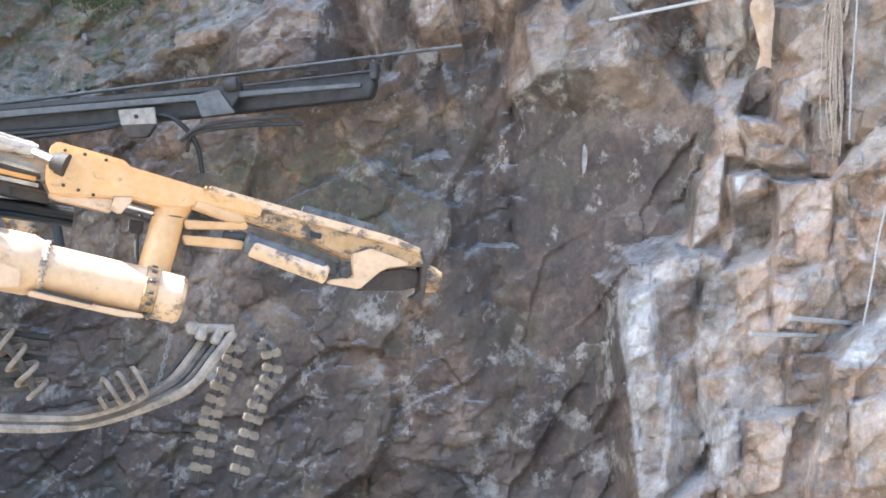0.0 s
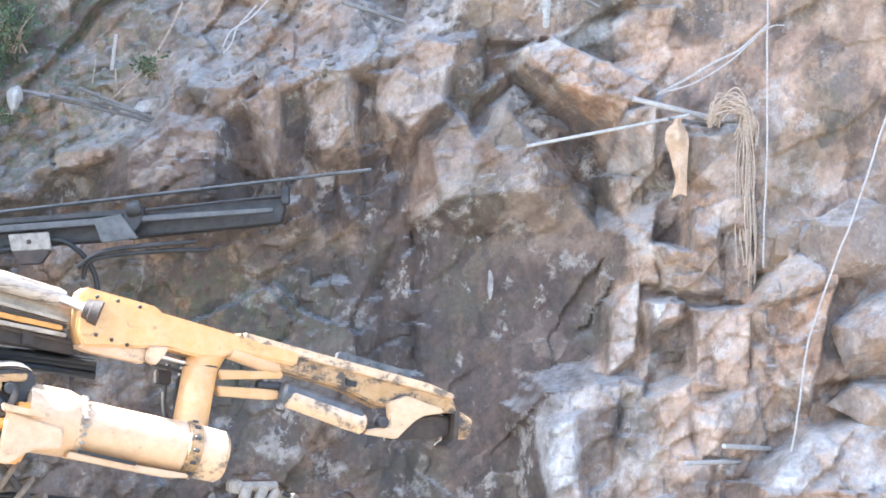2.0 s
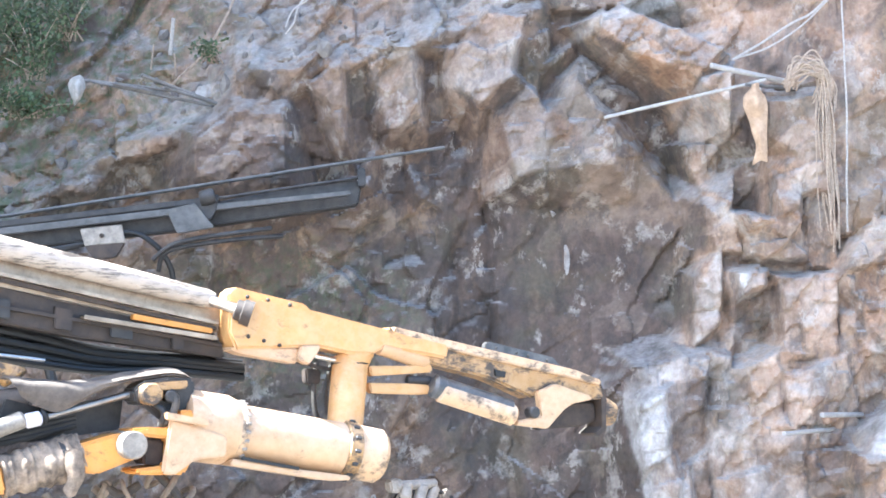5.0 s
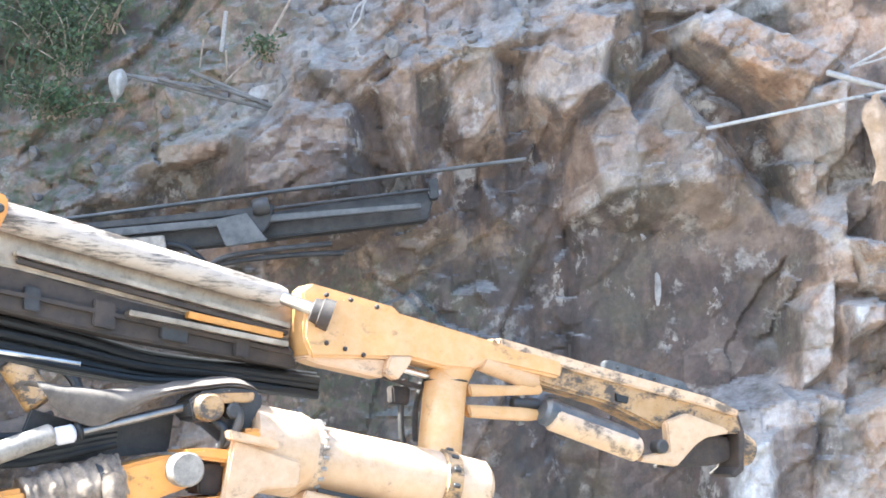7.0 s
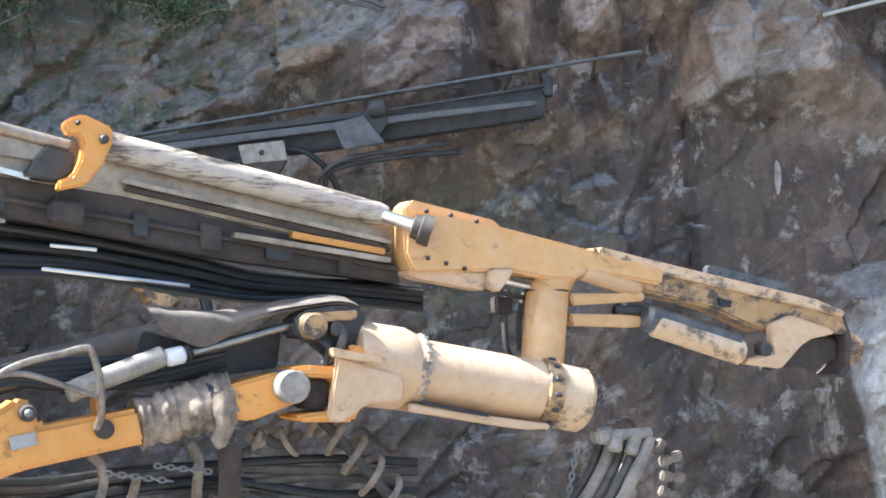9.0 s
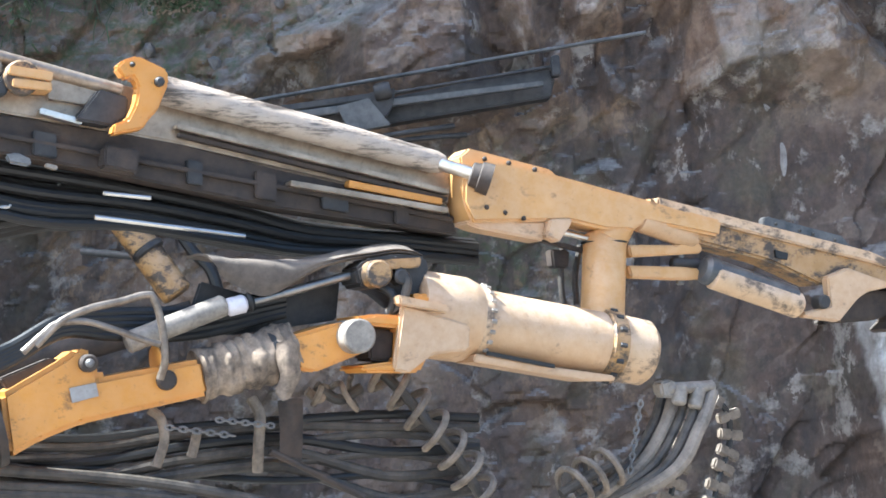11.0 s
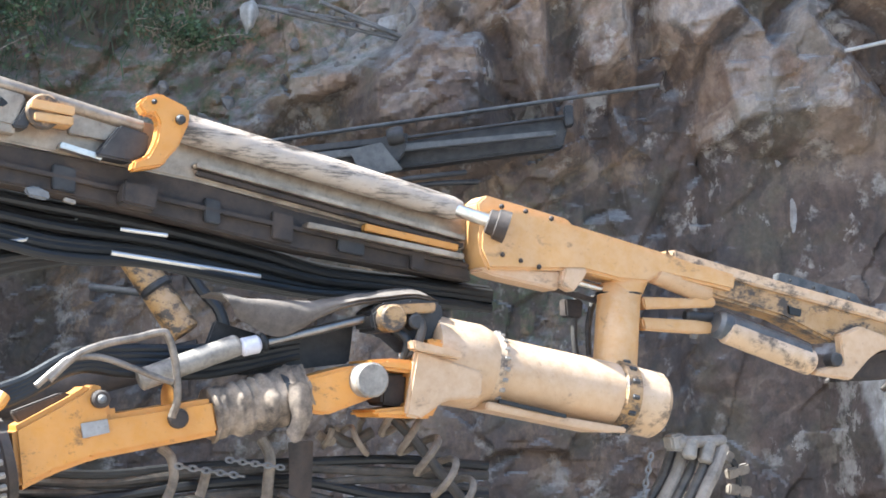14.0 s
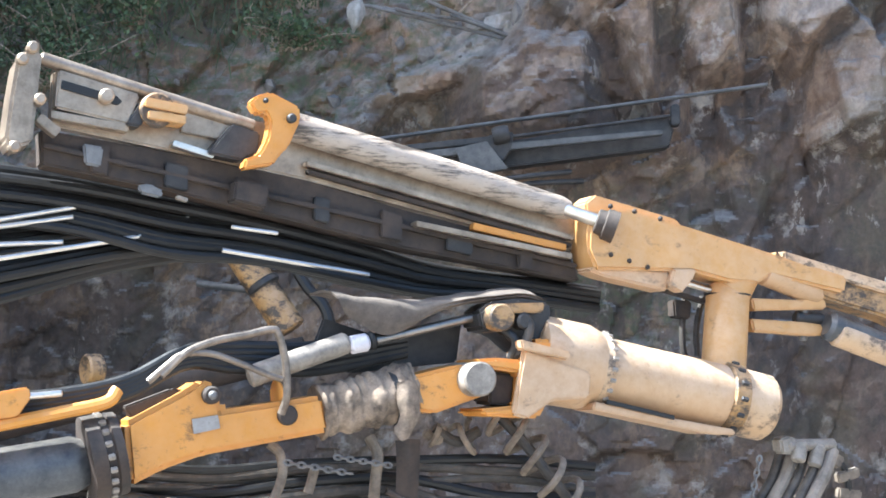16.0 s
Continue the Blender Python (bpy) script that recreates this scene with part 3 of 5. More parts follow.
def rock_face():
    xs, zs = grid_axis(-60, -8.6, 9.4, 60, 0.03), grid_axis(-1.9, -1.2, 8.6, 40, 0.03)
    x, z = np.meshgrid(xs, zs)
    h, above, right, facets, crack, tone = face_relief(x, z)
    h[1:-1] = 0.12 * h[:-2] + 0.76 * h[1:-1] + 0.12 * h[2:]   # worn edges
    h[:, 1:-1] = 0.12 * h[:, :-2] + 0.76 * h[:, 1:-1] + 0.12 * h[:, 2:]
    h = h + 0.014 * fbm(x, z, 9, 77, 3) * np.clip(1.2 + fbm(x, z, 0.8, 78) * 2, 0.2, 1.6)
    far = np.clip((np.abs(x) - 10) / 20, 0, 1)
    shade_spur = 10.0 * np.clip((-11.0 - x) / 5.0, 0, 1)   # tall wall added out of view on the left to shade the face
    y = FACE_Y - h + np.clip(z - 8.6, 0, 99) * 0.1 * (shade_spur < 0.1) - np.maximum(far * 6, shade_spur)
    n = len(xs)
    idx = np.arange(len(zs) * n).reshape(len(zs), n)
    faces = np.stack([idx[:-1, :-1], idx[:-1, 1:], idx[1:, 1:], idx[1:, :-1]], -1).reshape(-1, 4)
    me = bpy.data.meshes.new("rock_face")
    me.from_pydata(np.stack([x, y, z], -1).reshape(-1, 3).tolist(), [], faces.tolist())
    me.materials.append(ROCK)
    me.polygons.foreach_set("use_smooth", [True] * len(me.polygons))
    me.set_sharp_from_angle(angle=radians(22))
    nz = fbm(x, z, 1.6, 31)
    slope = np.clip(above / 0.15, 0, 1) * np.clip((5.2 - x) / 1.5, 0, 1)
    band = slope * np.exp(-(above / 0.7) ** 2) * np.clip(0.75 + nz * 1.4, 0, 1)
    wall = np.clip(right / 0.2, 0, 1)
    pale = np.clip(0.8 * band * np.clip((x + 2.2) / 1.5, 0, 1) + 0.3 * wall * np.clip(0.1 + nz * 1.8, 0, 1), 0, 1)
    pale = np.maximum(pale, 0.7 * blob(x, z, 4.931, 7.6, 0.9, 0.14, 0.45))
    pale = np.maximum(pale, facets[0] * np.clip(0.7 + nz * 1.6, 0, 1))
    rust = np.maximum.reduce([0.95 * wall * np.clip(0.5 + nz * 1.6, 0, 1), 0.5 * np.clip(-right / 0.3, 0, 1) * np.clip(0.3 - fbm(x, z, 0.9, 41) * 2, 0, 1), facets[1], 0.5 * slope * np.clip(0.2 - nz * 2, 0, 1)])
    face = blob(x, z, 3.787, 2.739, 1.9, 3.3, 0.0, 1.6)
    # an oval darkens the lower left; last term paints shade under the ledge
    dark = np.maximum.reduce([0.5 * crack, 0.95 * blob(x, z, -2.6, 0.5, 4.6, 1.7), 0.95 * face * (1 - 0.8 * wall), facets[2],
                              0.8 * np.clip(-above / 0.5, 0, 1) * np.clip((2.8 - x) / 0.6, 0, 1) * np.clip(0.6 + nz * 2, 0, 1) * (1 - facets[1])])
    mineral_shade = np.stack([pale, rust, dark, np.ones(x.shape)], -1).reshape(-1)
    a = me.color_attributes.new("mineral_shade", "FLOAT_COLOR", "POINT")
    a.data.foreach_set("color", mineral_shade.astype(np.float32))
    t = me.attributes.new("tone", "FLOAT", "POINT")
    t.data.foreach_set("value", tone.reshape(-1).astype(np.float32))
    g = me.attributes.new("moss", "FLOAT", "POINT")
    moss = np.clip(np.clip(above / 0.2, 0, 1) * np.clip((0.4 - x) / 2.5, 0, 1) * 0.8 + 0.5 * blob(x, z, *(0.363, 20.5, 3.481)[::2], 1.6, 1.0), 0, 1)
    g.data.foreach_set("value", moss.reshape(-1).astype(np.float32))
    return tagged(new("rock_face", me), "blasted brown rock face with tilted beds and pale dust on its ledges", "rock face", kind="structure")


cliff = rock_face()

me = bpy.data.meshes.new("ground")
gx, gy = np.meshgrid(np.concatenate([np.linspace(-900, -20, 10), np.linspace(-18, 18, 90), np.linspace(20, 900, 10)]), np.concatenate([np.linspace(-900, -20, 10), np.linspace(-18, 21.5, 100), np.linspace(30, 900, 6)]))
gz = -1.7 + 0.08 * fbm(gx, gy, 0.8, 61)
gi = np.arange(gx.size).reshape(gx.shape)
me.from_pydata(np.stack([gx, gy, gz], -1).reshape(-1, 3).tolist(), [], np.stack([gi[:-1, :-1], gi[:-1, 1:], gi[1:, 1:], gi[1:, :-1]], -1).reshape(-1, 4).tolist())
me.materials.append(GROUND)
tagged(new("ground", me), "uneven brown quarry gravel floor", "ground", kind="structure")


def disc(centre, r, thick, shift=0.0, sides=24):
    """A round plate or pin across the boom's plane."""
    c = Vector(centre) + OUT * shift
    return rod(c - OUT * thick / 2, c + OUT * thick / 2, r, sides, min(0.012, thick * 0.3))


def strip(a, b, high, thick, shift=0.0):
    """A straight bar of that height from a to b in the boom's plane."""
    a, b = Vector(a), Vector(b)
    n = OUT.cross((b - a).normalized()).normalized() * high / 2
    return prism([a - n, b - n, b + n, a + n], thick, shift, min(0.006, high * 0.2))


def drape(rows, thick=0.012, steps=10, seed=3, rough=0.012):
    """A thick flexible sheet over rows of points."""
    lines = [spline(r, steps) for r in rows]
    cols = list(zip(*lines))
    grid = [spline(c, 5) for c in cols]
    w, h = len(grid), len(grid[0])
    pts = [p + Vector((0, 0, rough * 2 * noise.noise(p * 6 + Vector((seed, 0, 0))))) for g in grid for p in g]
    pts += [p + Vector((0.003, 0.004, -thick)) for p in pts]
    n, faces = w * h, []
    for i in range(w - 1):
        for j in range(h - 1):
            q = (i * h + j, i * h + j + 1, (i + 1) * h + j + 1, (i + 1) * h + j)
            faces += [q, tuple(k + n for k in q[::-1])]
    rim = [i * h for i in range(w)] + [(w - 1) * h + j for j in range(1, h)] + [i * h + h - 1 for i in range(w - 2, -1, -1)] + list(range(h - 2, 0, -1))
    for a, b in zip(rim, rim[1:] + rim[:1]):
        faces.append((b, a, a + n, b + n))
    return pts, faces


def bolt_ring(a, b, share, ring, r, count, parent, material, length=0.03):
    """Bolt heads round a turned body, each a part."""
    a, b = Vector(a), Vector(b)
    d = (b - a).normalized()
    u, v = axes(d)
    c = a.lerp(b, share)
    for k in range(count):
        q = 2 * math.pi * k / count
        p = c + (u * math.cos(q) + v * math.sin(q)) * ring
        if (p - c).dot(OUT) > -0.05:
            part("bolt", rod(p - d * length / 2, p + d * length / 2, r, 6), material, parent)


# ---- near boom ----
boom = thing("drill_boom", (-4.9, 9.3, -1.7), "yellow hydraulic drilling boom with a dust-covered feed beam", "drill boom")

# feed beam and what slides on it
part("feed_beam", prism([(-3.019, 10.142, 3.733), (-1.542, 10.806, 3.479), (0.135, 11.561, 3.115), (0.054, 11.524, 2.861), (-1.6, 10.78, 3.199), (-3.026, 10.138, 3.406)], 0.12, -0.06), ALU, boom, "dusty aluminium feed rail")
part("rail", rod((-3.08, 10.054, 3.788), (-1.894, 10.588, 3.49), 0.042), ALU, boom, "bright upper rail")
part("rail", strip((-3.034, 10.135, 3.456), (-2.62, 10.321, 3.41), 0.045, 0.1, 0.06), ALU, boom)
part("rail", strip((-2.376, 10.431, 3.346), (-2.147, 10.534, 3.287), 0.035, 0.1, 0.06), CHROME, boom, "bright lower rail")
part("rail", strip((-1.619, 10.771, 3.289), (0.027, 11.512, 2.937), 0.03, 0.1, 0.05), ALU, boom)
part("rail", strip((-2.318, 10.457, 3.485), (-1.967, 10.615, 3.441), 0.12, 0.05, 0.03), ALU, boom, "worn bright sliding face")
part("groove", strip((-1.601, 10.779, 3.245), (0.028, 11.513, 2.893), 0.03, 0.06, 0.03), BROWNSTEEL, boom)
# solid strips drawn where the feed shows a highlight and a yellowish reflection
part("glint_strip", strip((-0.959, 11.068, 2.964), (0.018, 11.508, 2.818), 0.035, 0.12, 0.04), ALU, boom)
part("glint_strip", strip((-0.6, 11.23, 2.975), (-0.009, 11.496, 2.875), 0.045, 0.08, 0.03), ORANGE, boom, "yellow strip drawn for a reflection on the rail")
part("lower_frame", prism([(-3.072, 10.117, 3.382), (-2.374, 10.432, 3.309), (-1.6, 10.78, 3.213), (-0.989, 11.055, 3.055), (0.04, 11.518, 2.856), (0.124, 11.556, 2.67), (-0.983, 11.058, 2.813), (-1.822, 10.68, 2.973), (-2.366, 10.436, 3.07), (-3.055, 10.125, 3.176)], 0.24, -0.14), BROWNSTEEL, boom, "rusty brown channel under the rail")
part("side_rail", strip((-3.06, 10.122, 3.285), (0.08, 11.535, 2.765), 0.03, 0.05, 0.0), BROWNSTEEL, boom, "dull brown strip along the channel")
for k in range(7):
    c = Vector((-2.75, 10.262, 3.225)).lerp(Vector((-0.25, 11.387, 2.81)), k / 6)
    u = Vector((0.912, 0.41, -0.15)) * (0.05 + 0.02 * (k % 3))
    v = Vector((0, 0, 0.085 - 0.012 * (k % 2)))
    part("channel_rib", prism([c - u - v, c + u - v, c + u + v, c - u + v], 0.05, 0.0, 0.008), DARKSTEEL if k % 2 else BROWNSTEEL, boom)
part("drill_tube", turned((-1.705, 10.633, 3.514), (0.023, 11.41, 3.117), [(0, 0.07), (0.01, 0.092), (0.6, 0.088), (0.97, 0.075), (1, 0.06)], 24), TUBE, boom, "long scuffed tube with black wear marks")
part("piston_rod", rod((-0.03, 11.37, 3.126), (0.266, 11.326, 3.022), 0.043, 18), CHROME, boom, "chrome piston rod")
part("gland", turned((0.2, 11.34, 3.043), (0.33, 11.35, 3.0), [(0, 0.06), (0.05, 0.08), (0.4, 0.085), (0.45, 0.1), (1, 0.105)], 26), BROWNSTEEL, boom, "dark gland round the piston rod")
end_plate = part("end_plate", prism([(-3.236, 10.044, 3.754), (-3.157, 10.079, 3.829), (-3.108, 10.101, 3.794), (-3.125, 10.094, 3.504), (-3.138, 10.088, 3.263), (-3.242, 10.041, 3.207), (-3.28, 10.024, 3.273), (-3.262, 10.032, 3.524)], 0.36, 0.05, 0.02), ALU, boom, "cream end plate of the feed")
for u in ((-3.162, 10.077, 3.809), (-3.212, 10.055, 3.736), (-3.114, 10.099, 3.512), (-3.231, 10.046, 3.228)):
    part("lug", disc(u, 0.035, 0.12, 0.22, 12), ALU, end_plate)
slot_plate = part("slot_plate", prism([(-3.009, 10.146, 3.724), (-2.567, 10.345, 3.619), (-2.621, 10.321, 3.43), (-3.017, 10.142, 3.494)], 0.1, 0.06), ALU, boom, "cream plate with a long slot")
part("slot", prism([(-2.988, 10.155, 3.659), (-2.695, 10.287, 3.593), (-2.663, 10.302, 3.562), (-2.687, 10.291, 3.539), (-2.992, 10.153, 3.608)], 0.02, 0.115, 0.003), RUBBER, slot_plate)
part("knob", disc((-2.755, 10.26, 3.58), 0.045, 0.1, 0.14, 14), ALU, slot_plate)
part("stop", strip((-3.104, 10.103, 3.422), (-2.999, 10.15, 3.338), 0.06, 0.1, 0.12), ALU, boom)
part("hose_reel", disc((-2.482, 10.383, 3.521), 0.105, 0.06, 0.16), GREASE, boom)
part("hose_reel", strip((-2.555, 10.35, 3.559), (-2.326, 10.453, 3.529), 0.055, 0.2, 0.12), YELLOW, boom)
part("hose_reel", strip((-2.537, 10.359, 3.485), (-2.33, 10.451, 3.47), 0.05, 0.2, 0.12), YELLOW, boom)
# two flat dark plates on the rail, the second beside the clamp
part("dark_plate", prism([(-2.547, 10.354, 3.601), (-2.503, 10.374, 3.584), (-2.565, 10.346, 3.415), (-2.645, 10.31, 3.421)], 0.2, 0.06), DARKSTEEL, boom)
part("dark_plate", prism([(-2.064, 10.571, 3.484), (-1.902, 10.644, 3.443), (-1.914, 10.639, 3.317), (-2.009, 10.596, 3.264), (-2.195, 10.512, 3.293)], 0.16, 0.07), DARKSTEEL, boom, "dark plate beside the clamp")
clamp_arm = part("clamp", prism([(-1.995, 10.602, 3.602), (-1.957, 10.619, 3.648), (-1.877, 10.655, 3.677), (-1.711, 10.73, 3.601), (-1.705, 10.733, 3.517), (-1.736, 10.719, 3.437), (-1.766, 10.705, 3.354), (-1.816, 10.683, 3.297), (-1.847, 10.669, 3.239), (-2.019, 10.591, 3.197), (-2.009, 10.596, 3.26), (-1.933, 10.63, 3.294), (-1.89, 10.649, 3.389), (-1.875, 10.656, 3.495), (-1.902, 10.644, 3.548), (-1.954, 10.621, 3.536)], 0.12, 0.2, 0.014), ORANGE, boom, "yellow carriage clamp")
part("clamp_pin", disc((-1.761, 10.707, 3.523), 0.03, 0.06, 0.27, 14), DARKSTEEL, clamp_arm)
part("clamp_pin", disc((-1.908, 10.641, 3.618), 0.016, 0.04, 0.27, 10), DARKSTEEL, clamp_arm)
part("carriage", prism([(-2.03, 10.586, 3.148), (-1.837, 10.674, 3.135), (-1.851, 10.667, 2.988), (-2.039, 10.583, 3.023)], 0.2, 0.04), BROWNSTEEL, boom)
part("bracket", prism([(-2.851, 10.217, 3.311), (-2.738, 10.268, 3.297), (-2.751, 10.262, 3.175), (-2.837, 10.224, 3.188)], 0.04, 0.02), STEEL, boom, "small grey bracket")
part("bracket", prism([(-2.552, 10.352, 3.083), (-2.485, 10.382, 3.102), (-2.403, 10.419, 3.06), (-2.42, 10.411, 3.018), (-2.532, 10.361, 3.037)], 0.05, 0.02), STEEL, boom)
part("bracket", strip((-2.333, 10.45, 3.032), (-2.27, 10.479, 3.016), 0.025, 0.05, 0.02), PALESTEEL, boom)

# cradle that holds the feed
cradle = part("cradle", prism([(0.067, 11.53, 3.101), (0.321, 11.645, 3.134), (0.762, 11.843, 3.036), (1.834, 12.325, 2.782), (1.812, 12.315, 2.67), (1.289, 12.08, 2.76), (1.195, 12.038, 2.699), (0.996, 11.948, 2.703), (0.761, 11.842, 2.754), (0.617, 11.778, 2.749), (0.115, 11.552, 2.729), (0.06, 11.527, 2.859)], 0.3, 0.08, 0.02), YELLOW, boom, "dusty yellow steel cradle")
part("cradle_flange", prism([(0.082, 11.537, 3.172), (0.141, 11.564, 3.224), (0.685, 11.808, 3.104), (0.743, 11.834, 3.043), (0.321, 11.644, 3.051), (0.089, 11.54, 3.098)], 0.22, 0.02, 0.012), YELLOW, boom)
part("cradle_skirt", prism([(0.104, 11.547, 2.758), (0.617, 11.778, 2.749), (0.601, 11.771, 2.62), (0.171, 11.577, 2.694), (0.089, 11.54, 2.724)], 0.22, 0.08, 0.012), CREAM, boom)
part("torn_guard", prism([(0.617, 11.778, 2.764), (0.772, 11.848, 2.77), (0.749, 11.837, 2.708), (0.671, 11.802, 2.607), (0.586, 11.764, 2.649)], 0.1, 0.2, 0.012), CREAM, boom, "bent dusty guard plate")
part("slide_bar", rod((0.736, 11.751, 2.709), (1.055, 11.895, 2.637), 0.022), CHROME, boom)
part("slide_bar", strip((0.625, 11.781, 2.651), (0.975, 11.939, 2.572), 0.03, 0.06, 0.0), BROWNSTEEL, boom)
part("saddle", turned((1.239, 11.957, 2.903), (1.098, 11.944, 2.664), [(0, 0.1), (0.3, 0.15), (1, 0.165)], 24), YELLOW, boom)
part("saddle", turned((1.299, 11.925, 2.804), (1.754, 12.189, 2.653), [(0, 0.02), (0.1, 0.09), (0.9, 0.085), (1, 0.05)], 18), CREAM, boom)
for u in ((0.208, 11.594, 2.829), (0.328, 11.648, 2.797), (0.449, 11.702, 2.764), (0.201, 11.59, 3.142), (0.359, 11.662, 3.121), (0.53, 11.739, 3.085)):
    part("bolt", disc(u, 0.017, 0.03, 0.228, 8), BROWNSTEEL, cradle)
part("pedestal", rod((1.106, 11.948, 2.672), (1.045, 11.67, 1.943), 0.147, 32), YELLOW, boom, "yellow swivel post")
part("seal_ring", rod((1.101, 11.935, 2.648), (1.101, 11.935, 2.61), 0.158, 32), RUBBER, boom)
part("fork_arm", prism([(1.195, 12.038, 2.61), (1.54, 12.193, 2.614), (1.607, 12.223, 2.655), (1.649, 12.242, 2.664), (1.731, 12.279, 2.612), (1.722, 12.275, 2.561), (1.214, 12.046, 2.526)], 0.1, 0.1, 0.012), YELLOW, boom)
part("fork_arm", prism([(1.193, 12.037, 2.471), (1.58, 12.211, 2.467), (1.704, 12.267, 2.455), (1.712, 12.27, 2.385), (1.62, 12.229, 2.375), (1.213, 12.046, 2.387)], 0.1, 0.1, 0.012), YELLOW, boom)
part("fork_pin", rod((1.635, 12.136, 2.679), (1.63, 12.134, 2.346), 0.03, 12), STEEL, boom)
part("rod_eye", rod((1.567, 12.105, 2.499), (1.773, 12.198, 2.489), 0.045, 14), DARKSTEEL, boom)
part("rod_nut", rod((1.698, 12.164, 2.503), (1.814, 12.216, 2.459), 0.03, 10), PALESTEEL, boom)
part("post_hose", hose([(0.825, 11.971, 2.636), (0.805, 11.962, 2.444), (0.815, 11.967, 2.253), (0.862, 11.988, 2.14)], 0.022), HOSE, boom)
part("post_hose", hose([(0.944, 12.025, 2.62), (0.903, 12.006, 2.408), (0.91, 12.009, 2.217)], 0.022), HOSE, boom)
part("post_bracket", prism([(0.76, 11.842, 2.588), (0.889, 11.9, 2.584), (0.88, 11.896, 2.459), (0.771, 11.847, 2.467)], 0.1, -0.1), BROWNSTEEL, boom)

# nose of the feed
feed_nose = part("feed_nose", prism([(1.347, 12.106, 2.931), (1.948, 12.376, 2.778), (2.965, 12.834, 2.566), (3.21, 12.945, 2.485), (3.262, 12.968, 2.338), (3.087, 12.889, 2.334), (2.765, 12.744, 2.432), (2.603, 12.671, 2.341), (2.21, 12.495, 2.51), (1.752, 12.288, 2.619), (1.346, 12.106, 2.725)], 0.26, 0.04, 0.02), GREASE, boom, "greasy yellow nose of the feed")
part("top_flange", prism([(1.388, 12.124, 2.932), (1.948, 12.377, 2.806), (2.965, 12.834, 2.591), (3.206, 12.943, 2.501), (3.196, 12.938, 2.459), (2.947, 12.826, 2.516), (1.947, 12.376, 2.726), (1.387, 12.124, 2.872)], 0.34, 0.04, 0.012), PALETAN, boom)
top_plate = part("top_plate", prism([(2.166, 12.474, 2.737), (2.175, 12.479, 2.81), (2.204, 12.492, 2.823), (2.777, 12.75, 2.697), (2.825, 12.771, 2.639), (2.983, 12.842, 2.583), (2.956, 12.83, 2.529)], 0.07, 0.14, 0.006), BLUEGREY, boom, "grey bolted plate")
for u in ((2.263, 12.519, 2.771), (2.443, 12.599, 2.729), (2.546, 12.646, 2.706), (2.715, 12.722, 2.667)):
    part("bolt", disc(u, 0.012, 0.02, 0.18, 8), DARKSTEEL, top_plate)
part("nose_bracket", prism([(2.603, 12.671, 2.402), (2.765, 12.744, 2.469), (3.087, 12.889, 2.367), (3.096, 12.893, 2.334), (2.922, 12.815, 2.3), (2.842, 12.779, 2.25), (2.687, 12.709, 2.086), (2.406, 12.583, 2.12), (2.42, 12.589, 2.153), (2.623, 12.68, 2.197), (2.611, 12.675, 2.32)], 0.08, 0.2, 0.012), CREAM, boom, "dusty triangular bracket")
# dark plate standing for the shade in the hollow below the bracket
part("nose_hollow", prism([(2.678, 12.705, 2.074), (2.864, 12.789, 2.275), (3.078, 12.885, 2.325), (3.23, 12.954, 2.309), (3.241, 12.958, 2.15), (3.074, 12.883, 2.1), (2.743, 12.734, 2.08)], 0.16, -0.02, 0.02), BROWNSTEEL, boom)
part("nose_strap", prism([(3.179, 12.93, 2.489), (3.224, 12.951, 2.476), (3.276, 12.974, 2.334), (3.268, 12.97, 2.07), (3.199, 12.94, 2.016), (3.155, 12.92, 2.042), (3.227, 12.952, 2.1), (3.226, 12.952, 2.334)], 0.28, 0.02, 0.006), BROWNSTEEL, boom)
part("nose_pad", turned((3.248, 12.961, 2.25), (3.428, 13.043, 2.2), [(0, 0.08), (0.1, 0.12), (0.5, 0.125), (0.9, 0.1), (1, 0.05)], 22), GREASE, boom, "round worn greasy nose pad")
part("slot", prism([(2.245, 12.51, 2.592), (2.347, 12.556, 2.568), (2.338, 12.552, 2.519), (2.253, 12.514, 2.535)], 0.03, 0.17, 0.004), RUBBER, feed_nose)
ram = part("ram", turned((1.777, 12.1, 2.455), (2.472, 12.412, 2.238), [(0, 0.07), (0.03, 0.1), (0.12, 0.1), (0.13, 0.093), (0.95, 0.093), (1, 0.06)], 26), BLUEGREY, boom, "grey hydraulic ram streaked with dust")
part("ram_guard", turned((1.83, 12.1, 2.405), (2.49, 12.395, 2.195), [(0, 0.05), (0.03, 0.088), (0.97, 0.09), (1, 0.07)], 24), PALETAN, boom, "dust-caked guard under the ram")
part("ram_eye", disc((2.558, 12.651, 2.226), 0.05, 0.12, 0.22, 14), DARKSTEEL, ram)

# rotation unit
drum = part("rotation_drum", turned((0.222, 11.25, 2.084), (1.033, 11.615, 1.935), [(0, 0.2), (0.01, 0.216), (0.99, 0.216), (1, 0.2)], 44), CREAM, boom, "dust-caked cylindrical rotation unit")
drum_band = part("drum_band", turned((1.01, 11.604, 1.938), (1.125, 11.656, 1.917), [(0, 0.215), (0.1, 0.238), (0.9, 0.238), (1, 0.215)], 44), GREASE, boom, "greasy band with bolts")
bolt_ring((1.01, 11.604, 1.938), (1.125, 11.656, 1.917), 0.5, 0.238, 0.018, 14, drum_band, DARKSTEEL, 0.05)
part("drum_cap", turned((1.117, 11.653, 1.921), (1.359, 11.761, 1.874), [(0, 0.222), (0.8, 0.218), (0.93, 0.19), (1, 0.12)], 44), PALETAN, boom, "grease-stained end cap")
